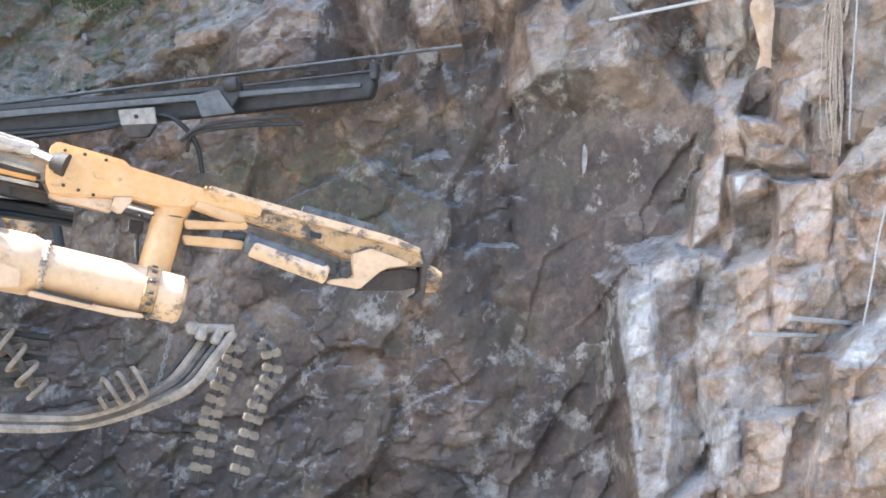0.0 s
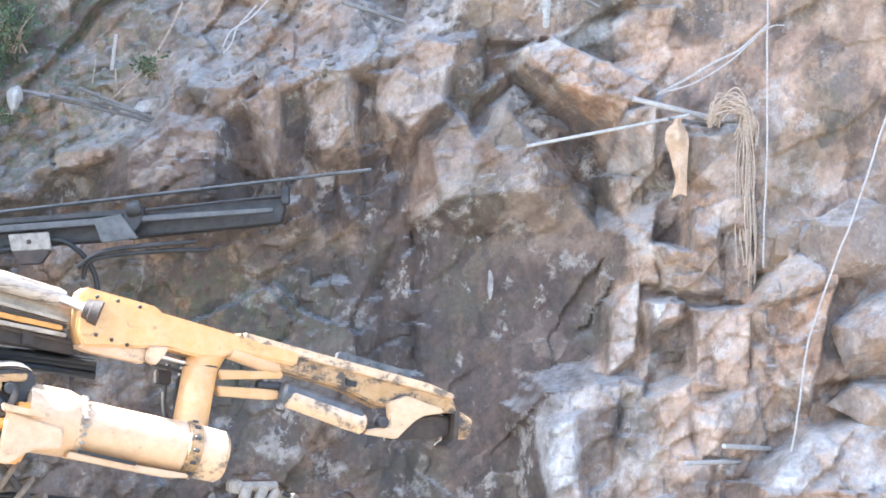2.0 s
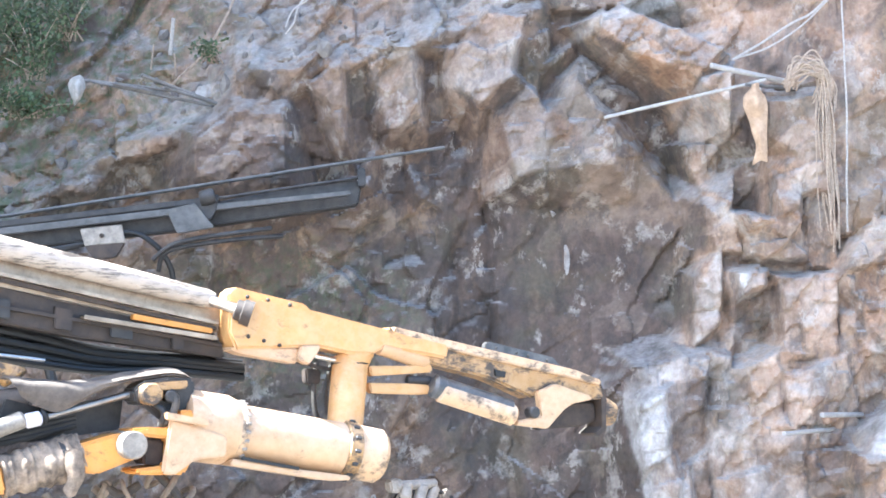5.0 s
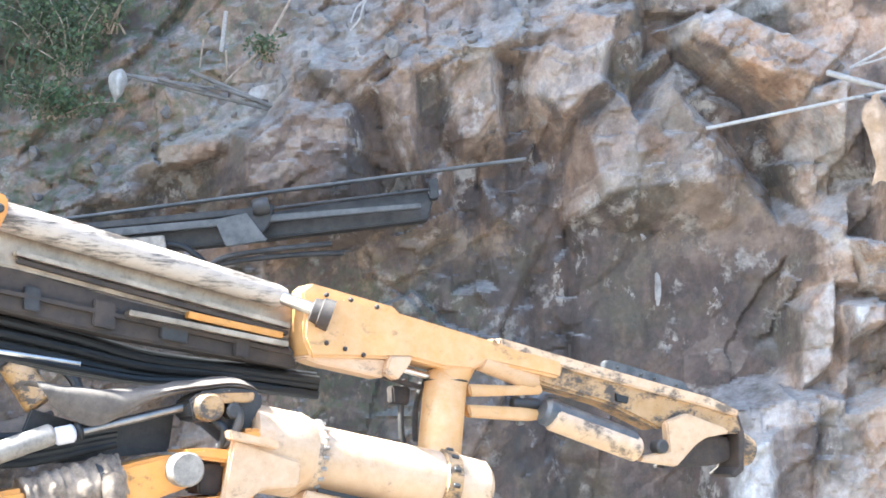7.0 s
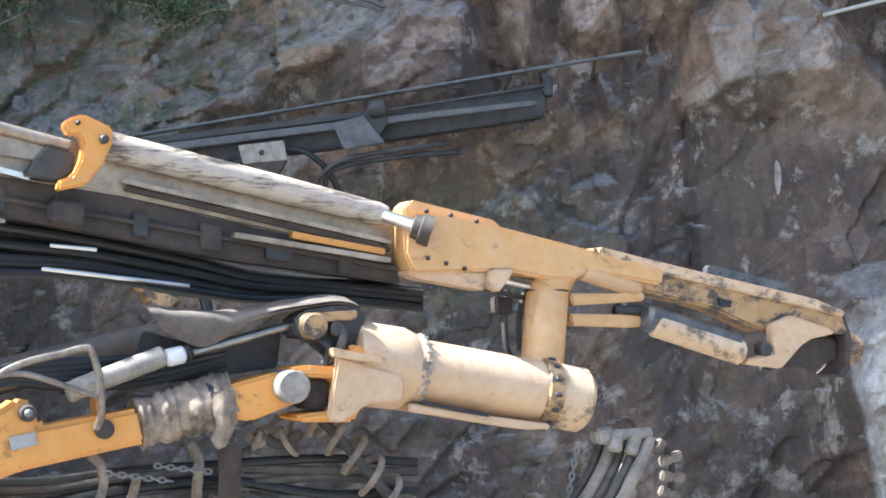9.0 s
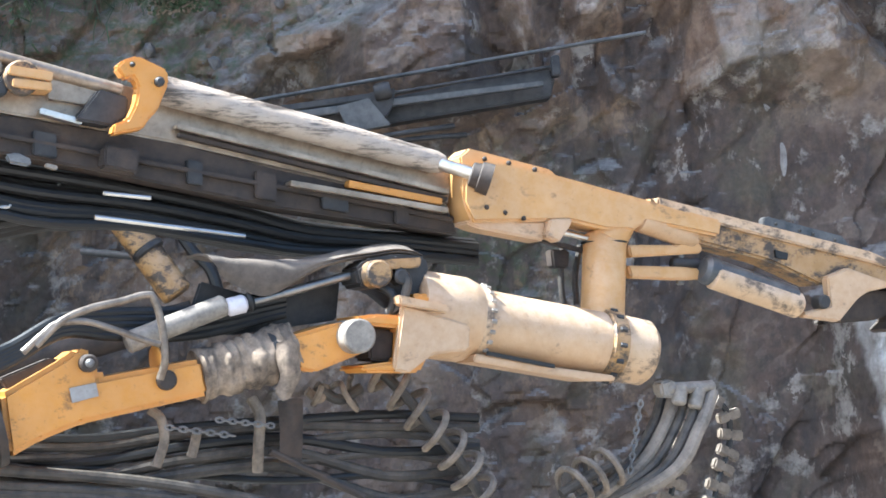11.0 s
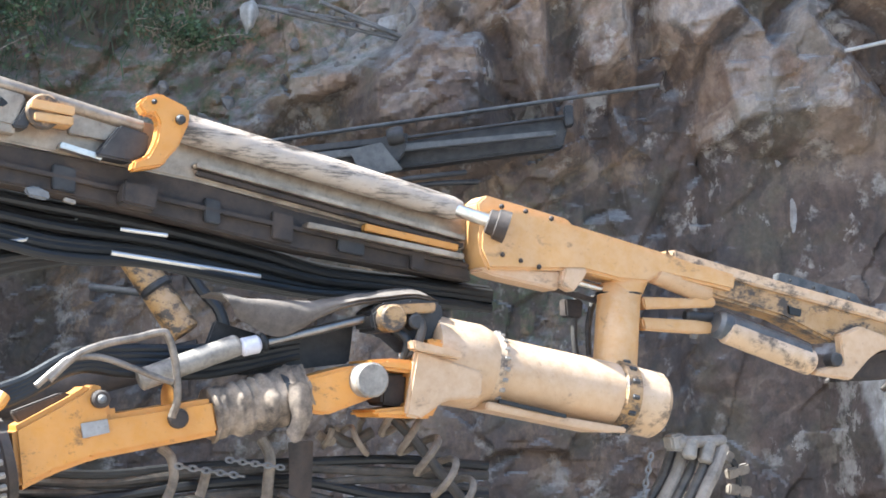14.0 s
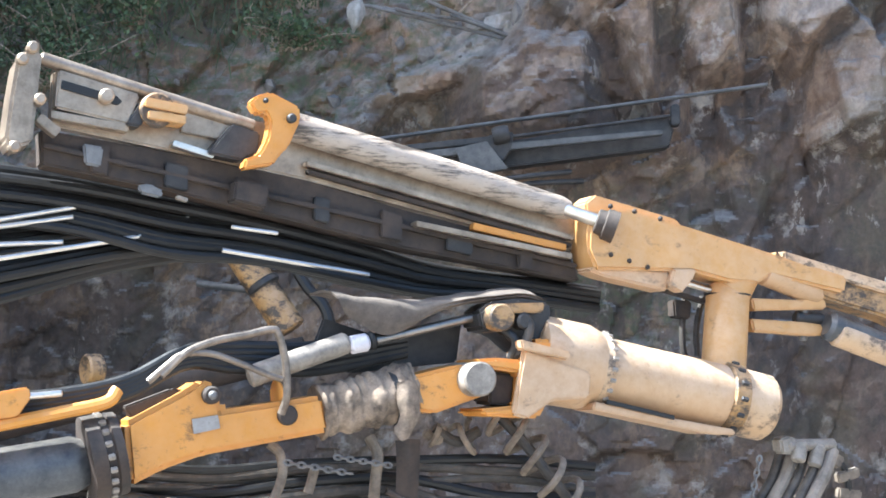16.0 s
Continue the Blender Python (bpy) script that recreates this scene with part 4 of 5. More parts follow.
drum_collar = part("drum_collar", turned((0.175, 11.229, 2.091), (0.237, 11.256, 2.081), [(0, 0.23), (0.1, 0.243), (0.9, 0.243), (1, 0.22)], 44), PALETAN, boom)
bolt_ring((0.175, 11.229, 2.091), (0.244, 11.26, 2.081), 0.8, 0.238, 0.016, 22, drum_collar, PALESTEEL, 0.04)
part("drum_tray", prism([(0.129, 11.208, 1.884), (0.631, 11.434, 1.794), (1.023, 11.611, 1.736), (1.031, 11.614, 1.7), (0.863, 11.538, 1.7), (0.111, 11.2, 1.834)], 0.3, 0.05, 0.01), CREAM, boom)
part("groove", prism([(0.193, 11.237, 1.899), (0.62, 11.429, 1.812), (0.62, 11.429, 1.786), (0.186, 11.234, 1.874)], 0.02, 0.215, 0.003), RUBBER, drum)
part("housing", turned((-0.203, 11.058, 2.148), (0.193, 11.237, 2.091), [(0, 0.22), (0.04, 0.275), (0.8, 0.27), (0.9, 0.255), (1, 0.24)], 44), CREAM, boom, "dusty round gear housing")
yoke = part("yoke", prism([(-0.615, 10.873, 2.113), (-0.5, 10.925, 2.129), (-0.294, 11.018, 2.118), (-0.28, 11.024, 2.245), (-0.217, 11.052, 2.26), (0.022, 11.16, 2.188), (0.015, 11.157, 2.138), (-0.154, 11.081, 2.086), (-0.172, 11.073, 1.896), (-0.237, 11.043, 1.77), (-0.559, 10.898, 1.776), (-0.593, 10.883, 1.817), (-0.362, 10.987, 1.846), (-0.349, 10.993, 2.041), (-0.594, 10.883, 2.065)], 0.42, 0.05, 0.02), ORANGE, boom, "orange forked yoke")
part("yoke_rib", prism([(-0.24, 10.757, 2.19), (0.17, 10.942, 2.06), (0.16, 10.937, 1.903), (-0.06, 10.838, 1.88), (-0.214, 10.768, 1.765), (-0.299, 10.73, 1.787)], 0.06, 0.0, 0.015), CREAM, boom, "flat dusty cheek plate of the yoke")
part("yoke_lip", prism([(-0.285, 10.737, 2.24), (0.017, 10.872, 2.175), (0.011, 10.87, 2.13), (-0.274, 10.742, 2.18)], 0.14, 0.02, 0.01), CREAM, boom)
part("yoke_pin", disc((-0.597, 10.881, 1.996), 0.105, 0.46, 0.05, 30), PALESTEEL, yoke, "round pale pin head")
part("knuckle", prism([(-0.499, 10.925, 2.049), (-0.349, 10.993, 2.034), (-0.362, 10.987, 1.839), (-0.498, 10.926, 1.852)], 0.26, 0.02, 0.015), BROWNSTEEL, boom)
elbow = part("elbow", prism([(-0.575, 10.891, 2.405), (-0.501, 10.925, 2.47), (-0.329, 11.002, 2.504), (-0.141, 11.087, 2.488), (-0.127, 11.093, 2.39), (-0.197, 11.062, 2.247), (-0.294, 11.018, 2.167), (-0.432, 10.956, 2.283), (-0.555, 10.9, 2.301)], 0.3, 0.0, 0.02), DARKSTEEL, boom, "greasy upper joint")
part("elbow_pin", disc((-0.466, 10.94, 2.373), 0.085, 0.4, 0.05, 22), GREASE, elbow)
part("elbow_pin", disc((-0.329, 11.002, 2.356), 0.05, 0.4, 0.05, 18), DARKSTEEL, elbow)
part("elbow_plate", prism([(-0.45, 10.948, 2.458), (-0.207, 11.057, 2.476), (-0.218, 11.052, 2.415), (-0.432, 10.956, 2.399)], 0.08, 0.2, 0.01), GREASE, elbow)
part("elbow_hose", hose([(-0.289, 10.82, 2.442), (-0.203, 10.809, 2.338), (-0.236, 10.794, 2.199), (-0.322, 10.805, 2.131)], 0.03), HOSE, boom)
part("elbow_hose", hose([(-0.357, 10.789, 2.302), (-0.287, 10.771, 2.232), (-0.322, 10.805, 2.097)], 0.026), RUBBER, boom)

# arm
part("arm_head", prism([(-0.95, 10.723, 2.005), (-0.702, 10.834, 2.077), (-0.499, 10.925, 2.101), (-0.472, 10.938, 1.921), (-0.816, 10.783, 1.782), (-0.912, 10.74, 1.795)], 0.3, 0.0, 0.02), ORANGE, boom)
windings = [(k / 44, 0.15 + 0.022 * k / 44 + 0.007 * math.sin(k * 1.25 + 1.5 * math.sin(k * 0.31)) + 0.007 * math.sin(k * 0.53 + 1)) for k in range(45)]
cloth_pts, cloth_faces = turned((-1.444, 10.5, 1.773), (-0.906, 10.742, 1.917), windings, 36)
cloth_pts = [p + Vector((1, -1, 1)) * (0.02 * noise.noise(p * 7) + 0.012 * noise.noise(p * 21)) for p in cloth_pts]
part("wrap", (cloth_pts, cloth_faces), CLOTH, boom, "dirty cloth wound round the arm")
part("wrap_band", turned((-1.037, 10.684, 1.875), (-0.985, 10.707, 1.889), [(0, 0.172), (0.5, 0.178), (1, 0.172)], 30), RUBBER, boom)
part("rag", drape([[(-0.975, 10.521, 1.953), (-0.91, 10.541, 1.967), (-0.859, 10.574, 1.934)], [(-0.973, 10.512, 1.859), (-0.896, 10.507, 1.833), (-0.838, 10.573, 1.793)], [(-0.953, 10.521, 1.77), (-0.897, 10.526, 1.736), (-0.85, 10.567, 1.747)], [(-0.986, 10.526, 1.68), (-0.946, 10.524, 1.64), (-0.903, 10.564, 1.653)]], 0.02), CLOTH, boom, "grey rag hanging from the arm")
arm = part("arm", prism([(-2.506, 10.022, 1.685), (-2.193, 10.163, 1.881), (-2.119, 10.196, 1.942), (-2.03, 10.236, 1.919), (-2.001, 10.25, 1.77), (-1.45, 10.498, 1.873), (-1.405, 10.518, 1.661), (-2.089, 10.21, 1.511), (-2.295, 10.117, 1.427), (-2.463, 10.042, 1.329)], 0.3, 0.0, 0.03), ORANGE, boom, "orange-yellow boom arm with scratches")
part("arm_collar", rod((-1.669, 10.399, 1.813), (-1.638, 10.413, 1.82), 0.148, 28), ORANGE, arm)
part("arm_eye", disc((-2.068, 10.22, 1.853), 0.052, 0.4, 0.02, 20), BROWNSTEEL, arm)
part("arm_eye", disc((-2.068, 10.22, 1.853), 0.026, 0.44, 0.02, 14), STEEL, arm)
part("nameplate", prism([(-2.162, 10.177, 1.714), (-2.024, 10.239, 1.743), (-2.009, 10.246, 1.666), (-2.147, 10.184, 1.63)], 0.012, 0.157, 0.002), TICKET, arm, "grey nameplate without readable writing")
arm_flange = part("arm_flange", turned((-2.678, 9.945, 1.468), (-2.499, 10.025, 1.516), [(0, 0.2), (0.05, 0.245), (0.45, 0.245), (0.5, 0.225), (0.7, 0.225), (0.75, 0.24), (1, 0.235)], 40), BROWNSTEEL, boom, "brown bolted flange")
bolt_ring((-2.678, 9.945, 1.468), (-2.499, 10.025, 1.516), 0.56, 0.236, 0.02, 20, arm_flange, PALESTEEL, 0.04)
part("rear_tube", turned((-3.978, 9.36, 1.175), (-2.672, 9.948, 1.459), [(0, 0.17), (0.95, 0.16), (1, 0.13)], 30), BLUEGREY, boom, "grey telescopic tube")
part("rear_rail", strip((-3.336, 9.529, 1.297), (-2.659, 9.833, 1.43), 0.05, 0.06), STEEL, boom)
part("boom_post", prism([(-5.4, 9.0, -1.7), (-4.5, 9.4, -1.7), (-4.4, 9.45, 1.5), (-5.2, 9.1, 1.7)], 0.8, 0, 0.04), GREASE, boom)

# pipes, cylinder and covers over the arm
part("guard_pipe", hose([(-2.241, 9.842, 1.952), (-2.114, 9.899, 2.084), (-1.969, 9.964, 2.157), (-1.8, 10.04, 2.2), (-1.675, 10.097, 2.236), (-1.63, 10.117, 2.212), (-1.588, 10.136, 2.057), (-1.573, 10.142, 1.864), (-1.606, 10.16, 1.757)], 0.023), GUARD, boom, "bent dusty guard pipe")
part("guard_pipe", hose([(-2.306, 9.813, 1.915), (-2.2, 9.86, 2.02), (-2.129, 9.893, 2.075), (-1.99, 9.955, 2.086), (-1.84, 10.022, 2.04), (-1.692, 10.089, 1.982), (-1.6, 10.13, 1.955)], 0.02), GUARD, boom, "bent dusty guard pipe")
part("pipe_foot", disc((-1.651, 10.407, 1.751), 0.06, 0.06, 0.16, 16), BROWNSTEEL, boom)
for k in range(5):
    part("arm_hose", hose([off((-3.632, 9.416, 1.746), up=-0.0039 * (k * 9)), off((-3.091, 9.659, 1.803), up=-0.0039 * (k * 7)), off((-2.723, 9.805, 1.855), up=-0.0039 * (k * 7)), off((-2.433, 9.915, 1.94), up=-0.0039 * (k * 6)), off((-2.148, 10.063, 2.112), up=-0.0039 * (k * 6)), off((-1.897, 10.296, 2.148), up=-0.0039 * (k * 9)), off((-1.471, 10.588, 2.171), up=-0.0039 * (k * 10)), off((-0.949, 10.823, 2.269), up=-0.0039 * (k * 8))], 0.03), RUBBER, boom)
part("yellow_pipe", hose([(-3.583, 9.318, 1.531), (-3.052, 9.557, 1.658), (-2.722, 9.705, 1.741), (-2.531, 9.791, 1.796), (-2.481, 9.834, 1.867)], 0.038), ORANGE, boom, "yellow painted pipe")
part("pipe_clamp", prism([(-3.176, 9.721, 1.83), (-3.009, 9.796, 1.867), (-2.995, 9.802, 1.81), (-3.058, 9.774, 1.702), (-3.169, 9.724, 1.686)], 0.12, 0.2, 0.01), ORANGE, boom)
part("rear_pipe", rod((-3.221, 9.481, 1.775), (-2.754, 9.691, 1.839), 0.02), CHROME, boom)
part("arm_cover", prism([(-2.501, 10.025, 1.775), (-2.253, 10.136, 1.886), (-2.187, 10.166, 1.881), (-2.197, 10.161, 1.842), (-2.439, 10.053, 1.687)], 0.1, 0.02, 0.01), BROWNSTEEL, boom)
cylinder = part("cylinder", turned((-1.821, 10.28, 1.965), (-1.275, 10.526, 2.193), [(0, 0.05), (0.02, 0.066), (0.97, 0.066), (1, 0.05)], 22), PALESTEEL, boom, "pale dusty hydraulic cylinder")
part("sticker", rod((-1.27, 10.519, 2.172), (-1.157, 10.569, 2.201), 0.056, 18), LABEL, cylinder, "pale sticker round the rod")
part("gland", rod((-1.158, 10.579, 2.201), (-1.12, 10.596, 2.213), 0.06, 18), RUBBER, boom)
part("piston_rod", rod((-1.133, 10.59, 2.206), (-0.547, 10.884, 2.379), 0.028, 16), DULLROD, boom, "dusty steel piston rod")
SHEET_EDGE = [(-1.362, 10.443, 2.475), (-1.005, 10.603, 2.44), (-0.674, 10.752, 2.465), (-0.439, 10.858, 2.518), (-0.198, 10.966, 2.538), (-0.121, 11.001, 2.507)]
SHEET_HEM = [(-1.3, 10.47, 2.37), (-1.032, 10.591, 2.249), (-0.806, 10.693, 2.39), (-0.439, 10.858, 2.495), (-0.198, 10.966, 2.515), (-0.121, 11.001, 2.49)]
part("cover_sheet", drape([[off(p, out=-0.5, up=0.03) for p in SHEET_EDGE], [off(p, out=-0.2, up=0.035) for p in SHEET_EDGE], SHEET_EDGE,
                           [off(Vector(a).lerp(Vector(b), 0.5), out=0.03) for a, b in zip(SHEET_EDGE, SHEET_HEM)], SHEET_HEM], 0.016, 10, 3, 0.012), SHEET, boom, "curled tan conveyor rubber cover")
# dark sheet filling the black area behind the cylinder
part("back_sheet", prism([(-1.368, 10.534, 2.346), (-1.073, 10.667, 2.258), (-0.541, 10.907, 2.387), (-0.569, 10.894, 2.108), (-1.197, 10.611, 2.016), (-1.456, 10.495, 2.073)], 0.03, -0.22), DARKSTEEL, boom)

# black hoses under the feed
hoses = thing("hose_bundle", (-2.173, 10.922, 2.776), "thick bundle of black hydraulic hoses under the feed", "hoses")
for k in range(11):
    w = 0.5 + 0.5 * math.sin(k * 2.3)
    part("hose", hose([off((-4.135, 9.989, 3.231), out=- 0.2 * w, up=-0.0039 * (k * 9)), off((-3.054, 10.426, 3.153), out=- 0.2 * w, up=-0.0039 * (k * 8)), off((-2.415, 10.663, 3.075), out=- 0.2 * w, up=-0.0039 * (k * 9 + 8 * w)), off((-1.859, 10.914, 2.976), out=- 0.2 * w, up=-0.0039 * (k * 7)), off((-1.281, 11.173, 2.854), out=- 0.2 * w, up=-0.0039 * (k * 6 + 5 * w)), off((-0.859, 11.363, 2.736), out=- 0.2 * w, up=-0.0039 * (k * 4.4)), off((-0.353, 11.541, 2.681), out=- 0.2 * w, up=-0.0039 * (k * 3)), off((0.242, 11.809, 2.629), out=- 0.1 * w, up=-0.0039 * (k * 3))], 0.034 + 0.008 * w), RUBBER, hoses)
for k in range(9):
    w = 0.5 + 0.5 * math.sin(k * 1.7 + 1)
    part("hose", hose([off((-4.16, 10.128, 2.724), up=-0.0039 * (k * 17)), off((-3.383, 10.427, 2.832), out=- 0.1 * w, up=-0.0039 * (k * 13 + 6 * w)), off((-2.756, 10.66, 2.905), out=- 0.1 * w, up=-0.0039 * (k * 9)), off((-2.179, 10.919, 2.96), up=-0.0039 * (k * 6.5)), off((-1.713, 11.129, 2.979), up=-0.0039 * (k * 5)), off((-1.296, 11.317, 2.833), up=-0.0039 * (k * 4))], 0.033 + 0.006 * w), RUBBER, hoses)
# backing plate added to fill in the dark mass behind the hoses
part("mat", prism([(-3.845, 9.77, 3.127), (-3.098, 10.106, 3.14), (-1.789, 10.695, 2.969), (-0.705, 11.183, 2.777), (-0.701, 11.184, 2.633), (-1.781, 10.698, 2.733), (-2.103, 10.554, 2.754), (-2.807, 10.237, 2.621), (-3.811, 9.785, 2.438)], 0.04, -0.62, 0.01), RUBBER, hoses, "black backing plate added behind the hoses")
# bright rods drawn for the white streaks of light on the hoses
for a, b in (((-3.578, 10.19, 2.802), (-2.893, 10.498, 2.98)), ((-3.576, 10.191, 2.769), (-2.951, 10.472, 2.907)), ((-3.573, 10.192, 2.689), (-3, 10.45, 2.753)), ((-3.568, 10.195, 2.576), (-2.574, 10.642, 2.816))):
    part("pipe", rod(a, b, 0.017, 10), CHROME, hoses, "bright metal line drawn for a glint on the hoses")

# further bright lines drawn for glints under the feed
part("pipe", hose([(-2.055, 10.551, 2.731), (-1.612, 10.75, 2.68), (-1.203, 10.934, 2.632)], 0.016), CHROME, hoses, "bright metal line drawn for a glint on the hoses")
part("pipe", rod((-2.01, 10.571, 2.876), (-1.742, 10.692, 2.854), 0.014, 10), CHROME, hoses, "bright metal line drawn for a glint on the hoses")

# hoses hanging below the boom
slung = thing("hose_loop", (1.529, 11.888, 1.61), "dusty hydraulic hoses hanging in a loop below the boom", "hoses")
for k in range(5):
    w = 0.5 + 0.5 * math.sin(k * 2.1)
    pale_hose = k in (1, 4)
    part("hose", hose([off((1.47, 11.962, 1.617), out=0.05 * k, along=0.0041 * (k * 16)), off((1.375, 11.819, 1.387), out=0.05 * k, along=0.0041 * (k * 15)), off((1.189, 11.735, 1.139), out=0.05 * k, up=-0.0039 * (4 * k), along=0.0041 * (k * 12)), off((0.854, 11.484, 0.929), out=- 0.05 * k, up=-0.0039 * (9 * k)), off((0.412, 11.286, 0.808), up=-0.0039 * (7 * k)), off((-0.153, 11.081, 0.8), up=-0.0039 * (8 * k)), off((-0.901, 10.844, 0.972), up=-0.0039 * (10 * k)), off((-1.769, 10.504, 1.159), up=-0.0039 * (10 * k)), off((-2.688, 10.091, 1.275), up=-0.0039 * (12 * k))][:5 + k % 3 if pale_hose else 9], 0.044 if pale_hose else 0.03 + 0.008 * w), PALEHOSE if pale_hose else HOSE, slung)
part("coupling", prism([(1.355, 11.81, 1.685), (1.434, 11.845, 1.707), (1.505, 11.877, 1.655), (1.48, 11.866, 1.58), (1.37, 11.816, 1.588)], 0.12, 0.1, 0.015), PALESTEEL, slung, "dusty hose couplings")
part("coupling", rod((1.469, 11.711, 1.641), (1.801, 11.89, 1.655), 0.04, 12), PALESTEEL, slung)
part("coupling", rod((1.563, 11.743, 1.67), (1.543, 11.714, 1.537), 0.05, 12), PALESTEEL, slung)
part("coupling", rod((1.693, 11.822, 1.647), (1.656, 11.785, 1.507), 0.05, 12), PALESTEEL, slung)


def coil_guard(points, radius=0.12, wire=0.028, pitch=0.17):
    ob = thing("hose_coil", points[0], "dusty spiral guard round a hanging hose", "hose guard", "spiral hose guards")
    part("spiral", helix(points, radius, wire * 0.85, pitch), COIL, ob)
    part("hose", hose(points, 0.035), HOSE, ob)


coil_guard([(-0.394, 11.123, 1.791), (-0.253, 11.136, 1.651), (-0.077, 11.165, 1.44), (0.093, 11.242, 1.226), (0.236, 11.306, 0.976)])
coil_guard([(0.743, 11.434, 0.986), (0.93, 11.519, 1.088), (1.14, 11.613, 1.181)], 0.13, 0.026, 0.13)
coil_guard([(-0.783, 11.047, 1.703), (-0.647, 11.109, 1.616), (-0.509, 11.171, 1.686)], 0.1, 0.023, 0.2)

lower = thing("hose_bundle", (-1.731, 10.721, 1.52), "brown dusty hoses sagging below the arm", "hoses")
for k in range(8):
    w = 0.5 + 0.5 * math.sin(k * 2.9)
    part("hose", hose([off((-3.447, 9.949, 1.529), up=-0.0039 * (k * 12)), off((-2.723, 10.224, 1.469), out=- 0.1 * w, up=-0.0039 * (k * 10)), off((-2.126, 10.493, 1.456), up=-0.0039 * (k * 9 + 22 * w)), off((-1.569, 10.794, 1.434), out=0.1 * w, up=-0.0039 * (k * 11 - 16 * w)), off((-0.975, 11.061, 1.426), up=-0.0039 * (k * 13 - 34 * w)), off((-0.355, 11.29, 1.553), up=-0.0039 * (k * 18 + 20 * w)), off((0.223, 11.5, 1.439), up=-0.0039 * (k * 18 - 20 * w))], 0.024 + 0.014 * w), HOSE if k % 3 else RUBBER, lower)
part("hose", hose([(-1.048, 10.824, 1.311), (-0.799, 10.936, 1.176), (-0.495, 11.072, 1.006)], 0.02), BROWNSTEEL, lower, "stiff dark brown hose")
part("strap", hose([(-1.713, 10.429, 1.583), (-1.647, 10.439, 1.525), (-1.63, 10.446, 1.394), (-1.678, 10.445, 1.246)], 0.03), COIL, lower, "dusty hose strap")
part("strap", hose([(-1.155, 10.78, 1.632), (-1.102, 10.754, 1.532), (-1.11, 10.75, 1.363), (-1.124, 10.794, 1.192)], 0.035), COIL, lower)
part("strap", hose([(-1.466, 10.641, 1.432), (-1.482, 10.633, 1.359), (-1.499, 10.625, 1.292)], 0.03), COIL, lower)
part("strap", hose([(-0.839, 11.023, 1.672), (-0.763, 11.057, 1.621), (-0.724, 11.074, 1.709)], 0.03), COIL, lower)
part("cloth", drape([[(-1.004, 10.848, 1.618), (-0.93, 10.862, 1.636), (-0.858, 10.914, 1.63)], [(-0.993, 10.853, 1.464), (-0.917, 10.847, 1.483), (-0.86, 10.913, 1.448)], [(-0.994, 10.853, 1.26), (-0.922, 10.885, 1.294), (-0.87, 10.929, 1.26)]], 0.02), BROWNSTEEL, lower, "dark rag hanging among the hoses")


def chain(a, b, count, label):
    ob = thing("chain", a, label, "chain", "chains")
    a, b = Vector(a), Vector(b)
    d = (b - a) / count
    u, v = axes(d)
    for k in range(count):
        c, s = a + d * (k + 0.5), (u if k % 2 else v)
        loop = [c + d * 0.62 * math.cos(q) + s * d.length * 0.36 * math.sin(q) for q in (2 * math.pi * i / 14 for i in range(15))]
        part("link", sweep(loop, 0.008, 6), STEEL, ob)


chain((1.292, 11.662, 1.567), (1.205, 11.642, 1.1), 11, "rusty steel chain hanging beside the hose couplings")
chain((-1.616, 10.423, 1.477), (-1.237, 10.593, 1.415), 10, "steel chain lying over the sagging hoses")
chain((-1.335, 10.549, 1.513), (-1.013, 10.694, 1.467), 9, "steel chain slung between the hoses")


def cable_chain(points, width, label):
    """A ladder-like cable carrier: each link a part."""
    ob = thing("cable_carrier", points[0], label, "cable carrier", "ladder-like cable carriers")
    path = spline(points, 9)
    side = Vector((0.912, 0.41, 0))
    step, gone = 0.115, 0.0
    for a, b in zip(path, path[1:]):
        gone += (b - a).length
        if gone < step:
            continue
        gone = 0.0
        d = (b - a).normalized()
        n = side - d * side.dot(d)
        part("link", prism([a - n * width / 2 - d * 0.04, a + n * width / 2 - d * 0.03, a + n * width / 2 + d * 0.045, a - n * width / 2 + d * 0.035], 0.06, 0, 0.012), COIL, ob)
    part("web", sweep(path, 0.022, 6), RUBBER, ob)


cable_chain([(1.672, 12.253, 1.588), (1.699, 12.265, 1.414), (1.608, 12.244, 1.145), (1.526, 12.237, 0.84), (1.458, 12.206, 0.236)], 0.2, "worn brown cable carrier hanging below the boom")
cable_chain([(1.812, 12.416, 1.586), (1.968, 12.485, 1.487), (1.993, 12.517, 1.251), (1.878, 12.465, 0.902), (1.755, 12.41, 0.211)], 0.19, "worn brown cable carrier hanging behind the hoses")

# ---- far boom ----
FAR = Vector((0, -1, 0))
rig = thing("drill_boom", (-7.5, 19.0, -1.7), "dark grease-covered drilling feed reaching towards the rock face", "drill boom", kind="")
part("feed_beam", prism([(-5.981, 19.5, 4.239), (-0.665, 19.5, 4.825), (1.152, 19.5, 5.158), (1.237, 19.5, 5.022), (1.181, 19.5, 4.808), (-1.152, 19.5, 4.47), (-5.972, 19.5, 3.919)], 0.3, 0, 0.02, FAR), DARKSTEEL, rig)
part("feed_rail", prism([(-5.916, 19.3, 4.166), (-1.134, 19.3, 4.73), (1.096, 19.3, 4.961), (1.096, 19.3, 4.905), (-1.133, 19.3, 4.646), (-5.913, 19.3, 4.069)], 0.12, 0.1, 0.01, FAR), OILSTEEL, rig)
part("feed_rail", prism([(-5.918, 19.3, 4.249), (-0.684, 19.3, 4.872), (-0.684, 19.3, 4.802), (-5.916, 19.3, 4.166)], 0.1, 0.1, 0.01, FAR), DARKSTEEL, rig)
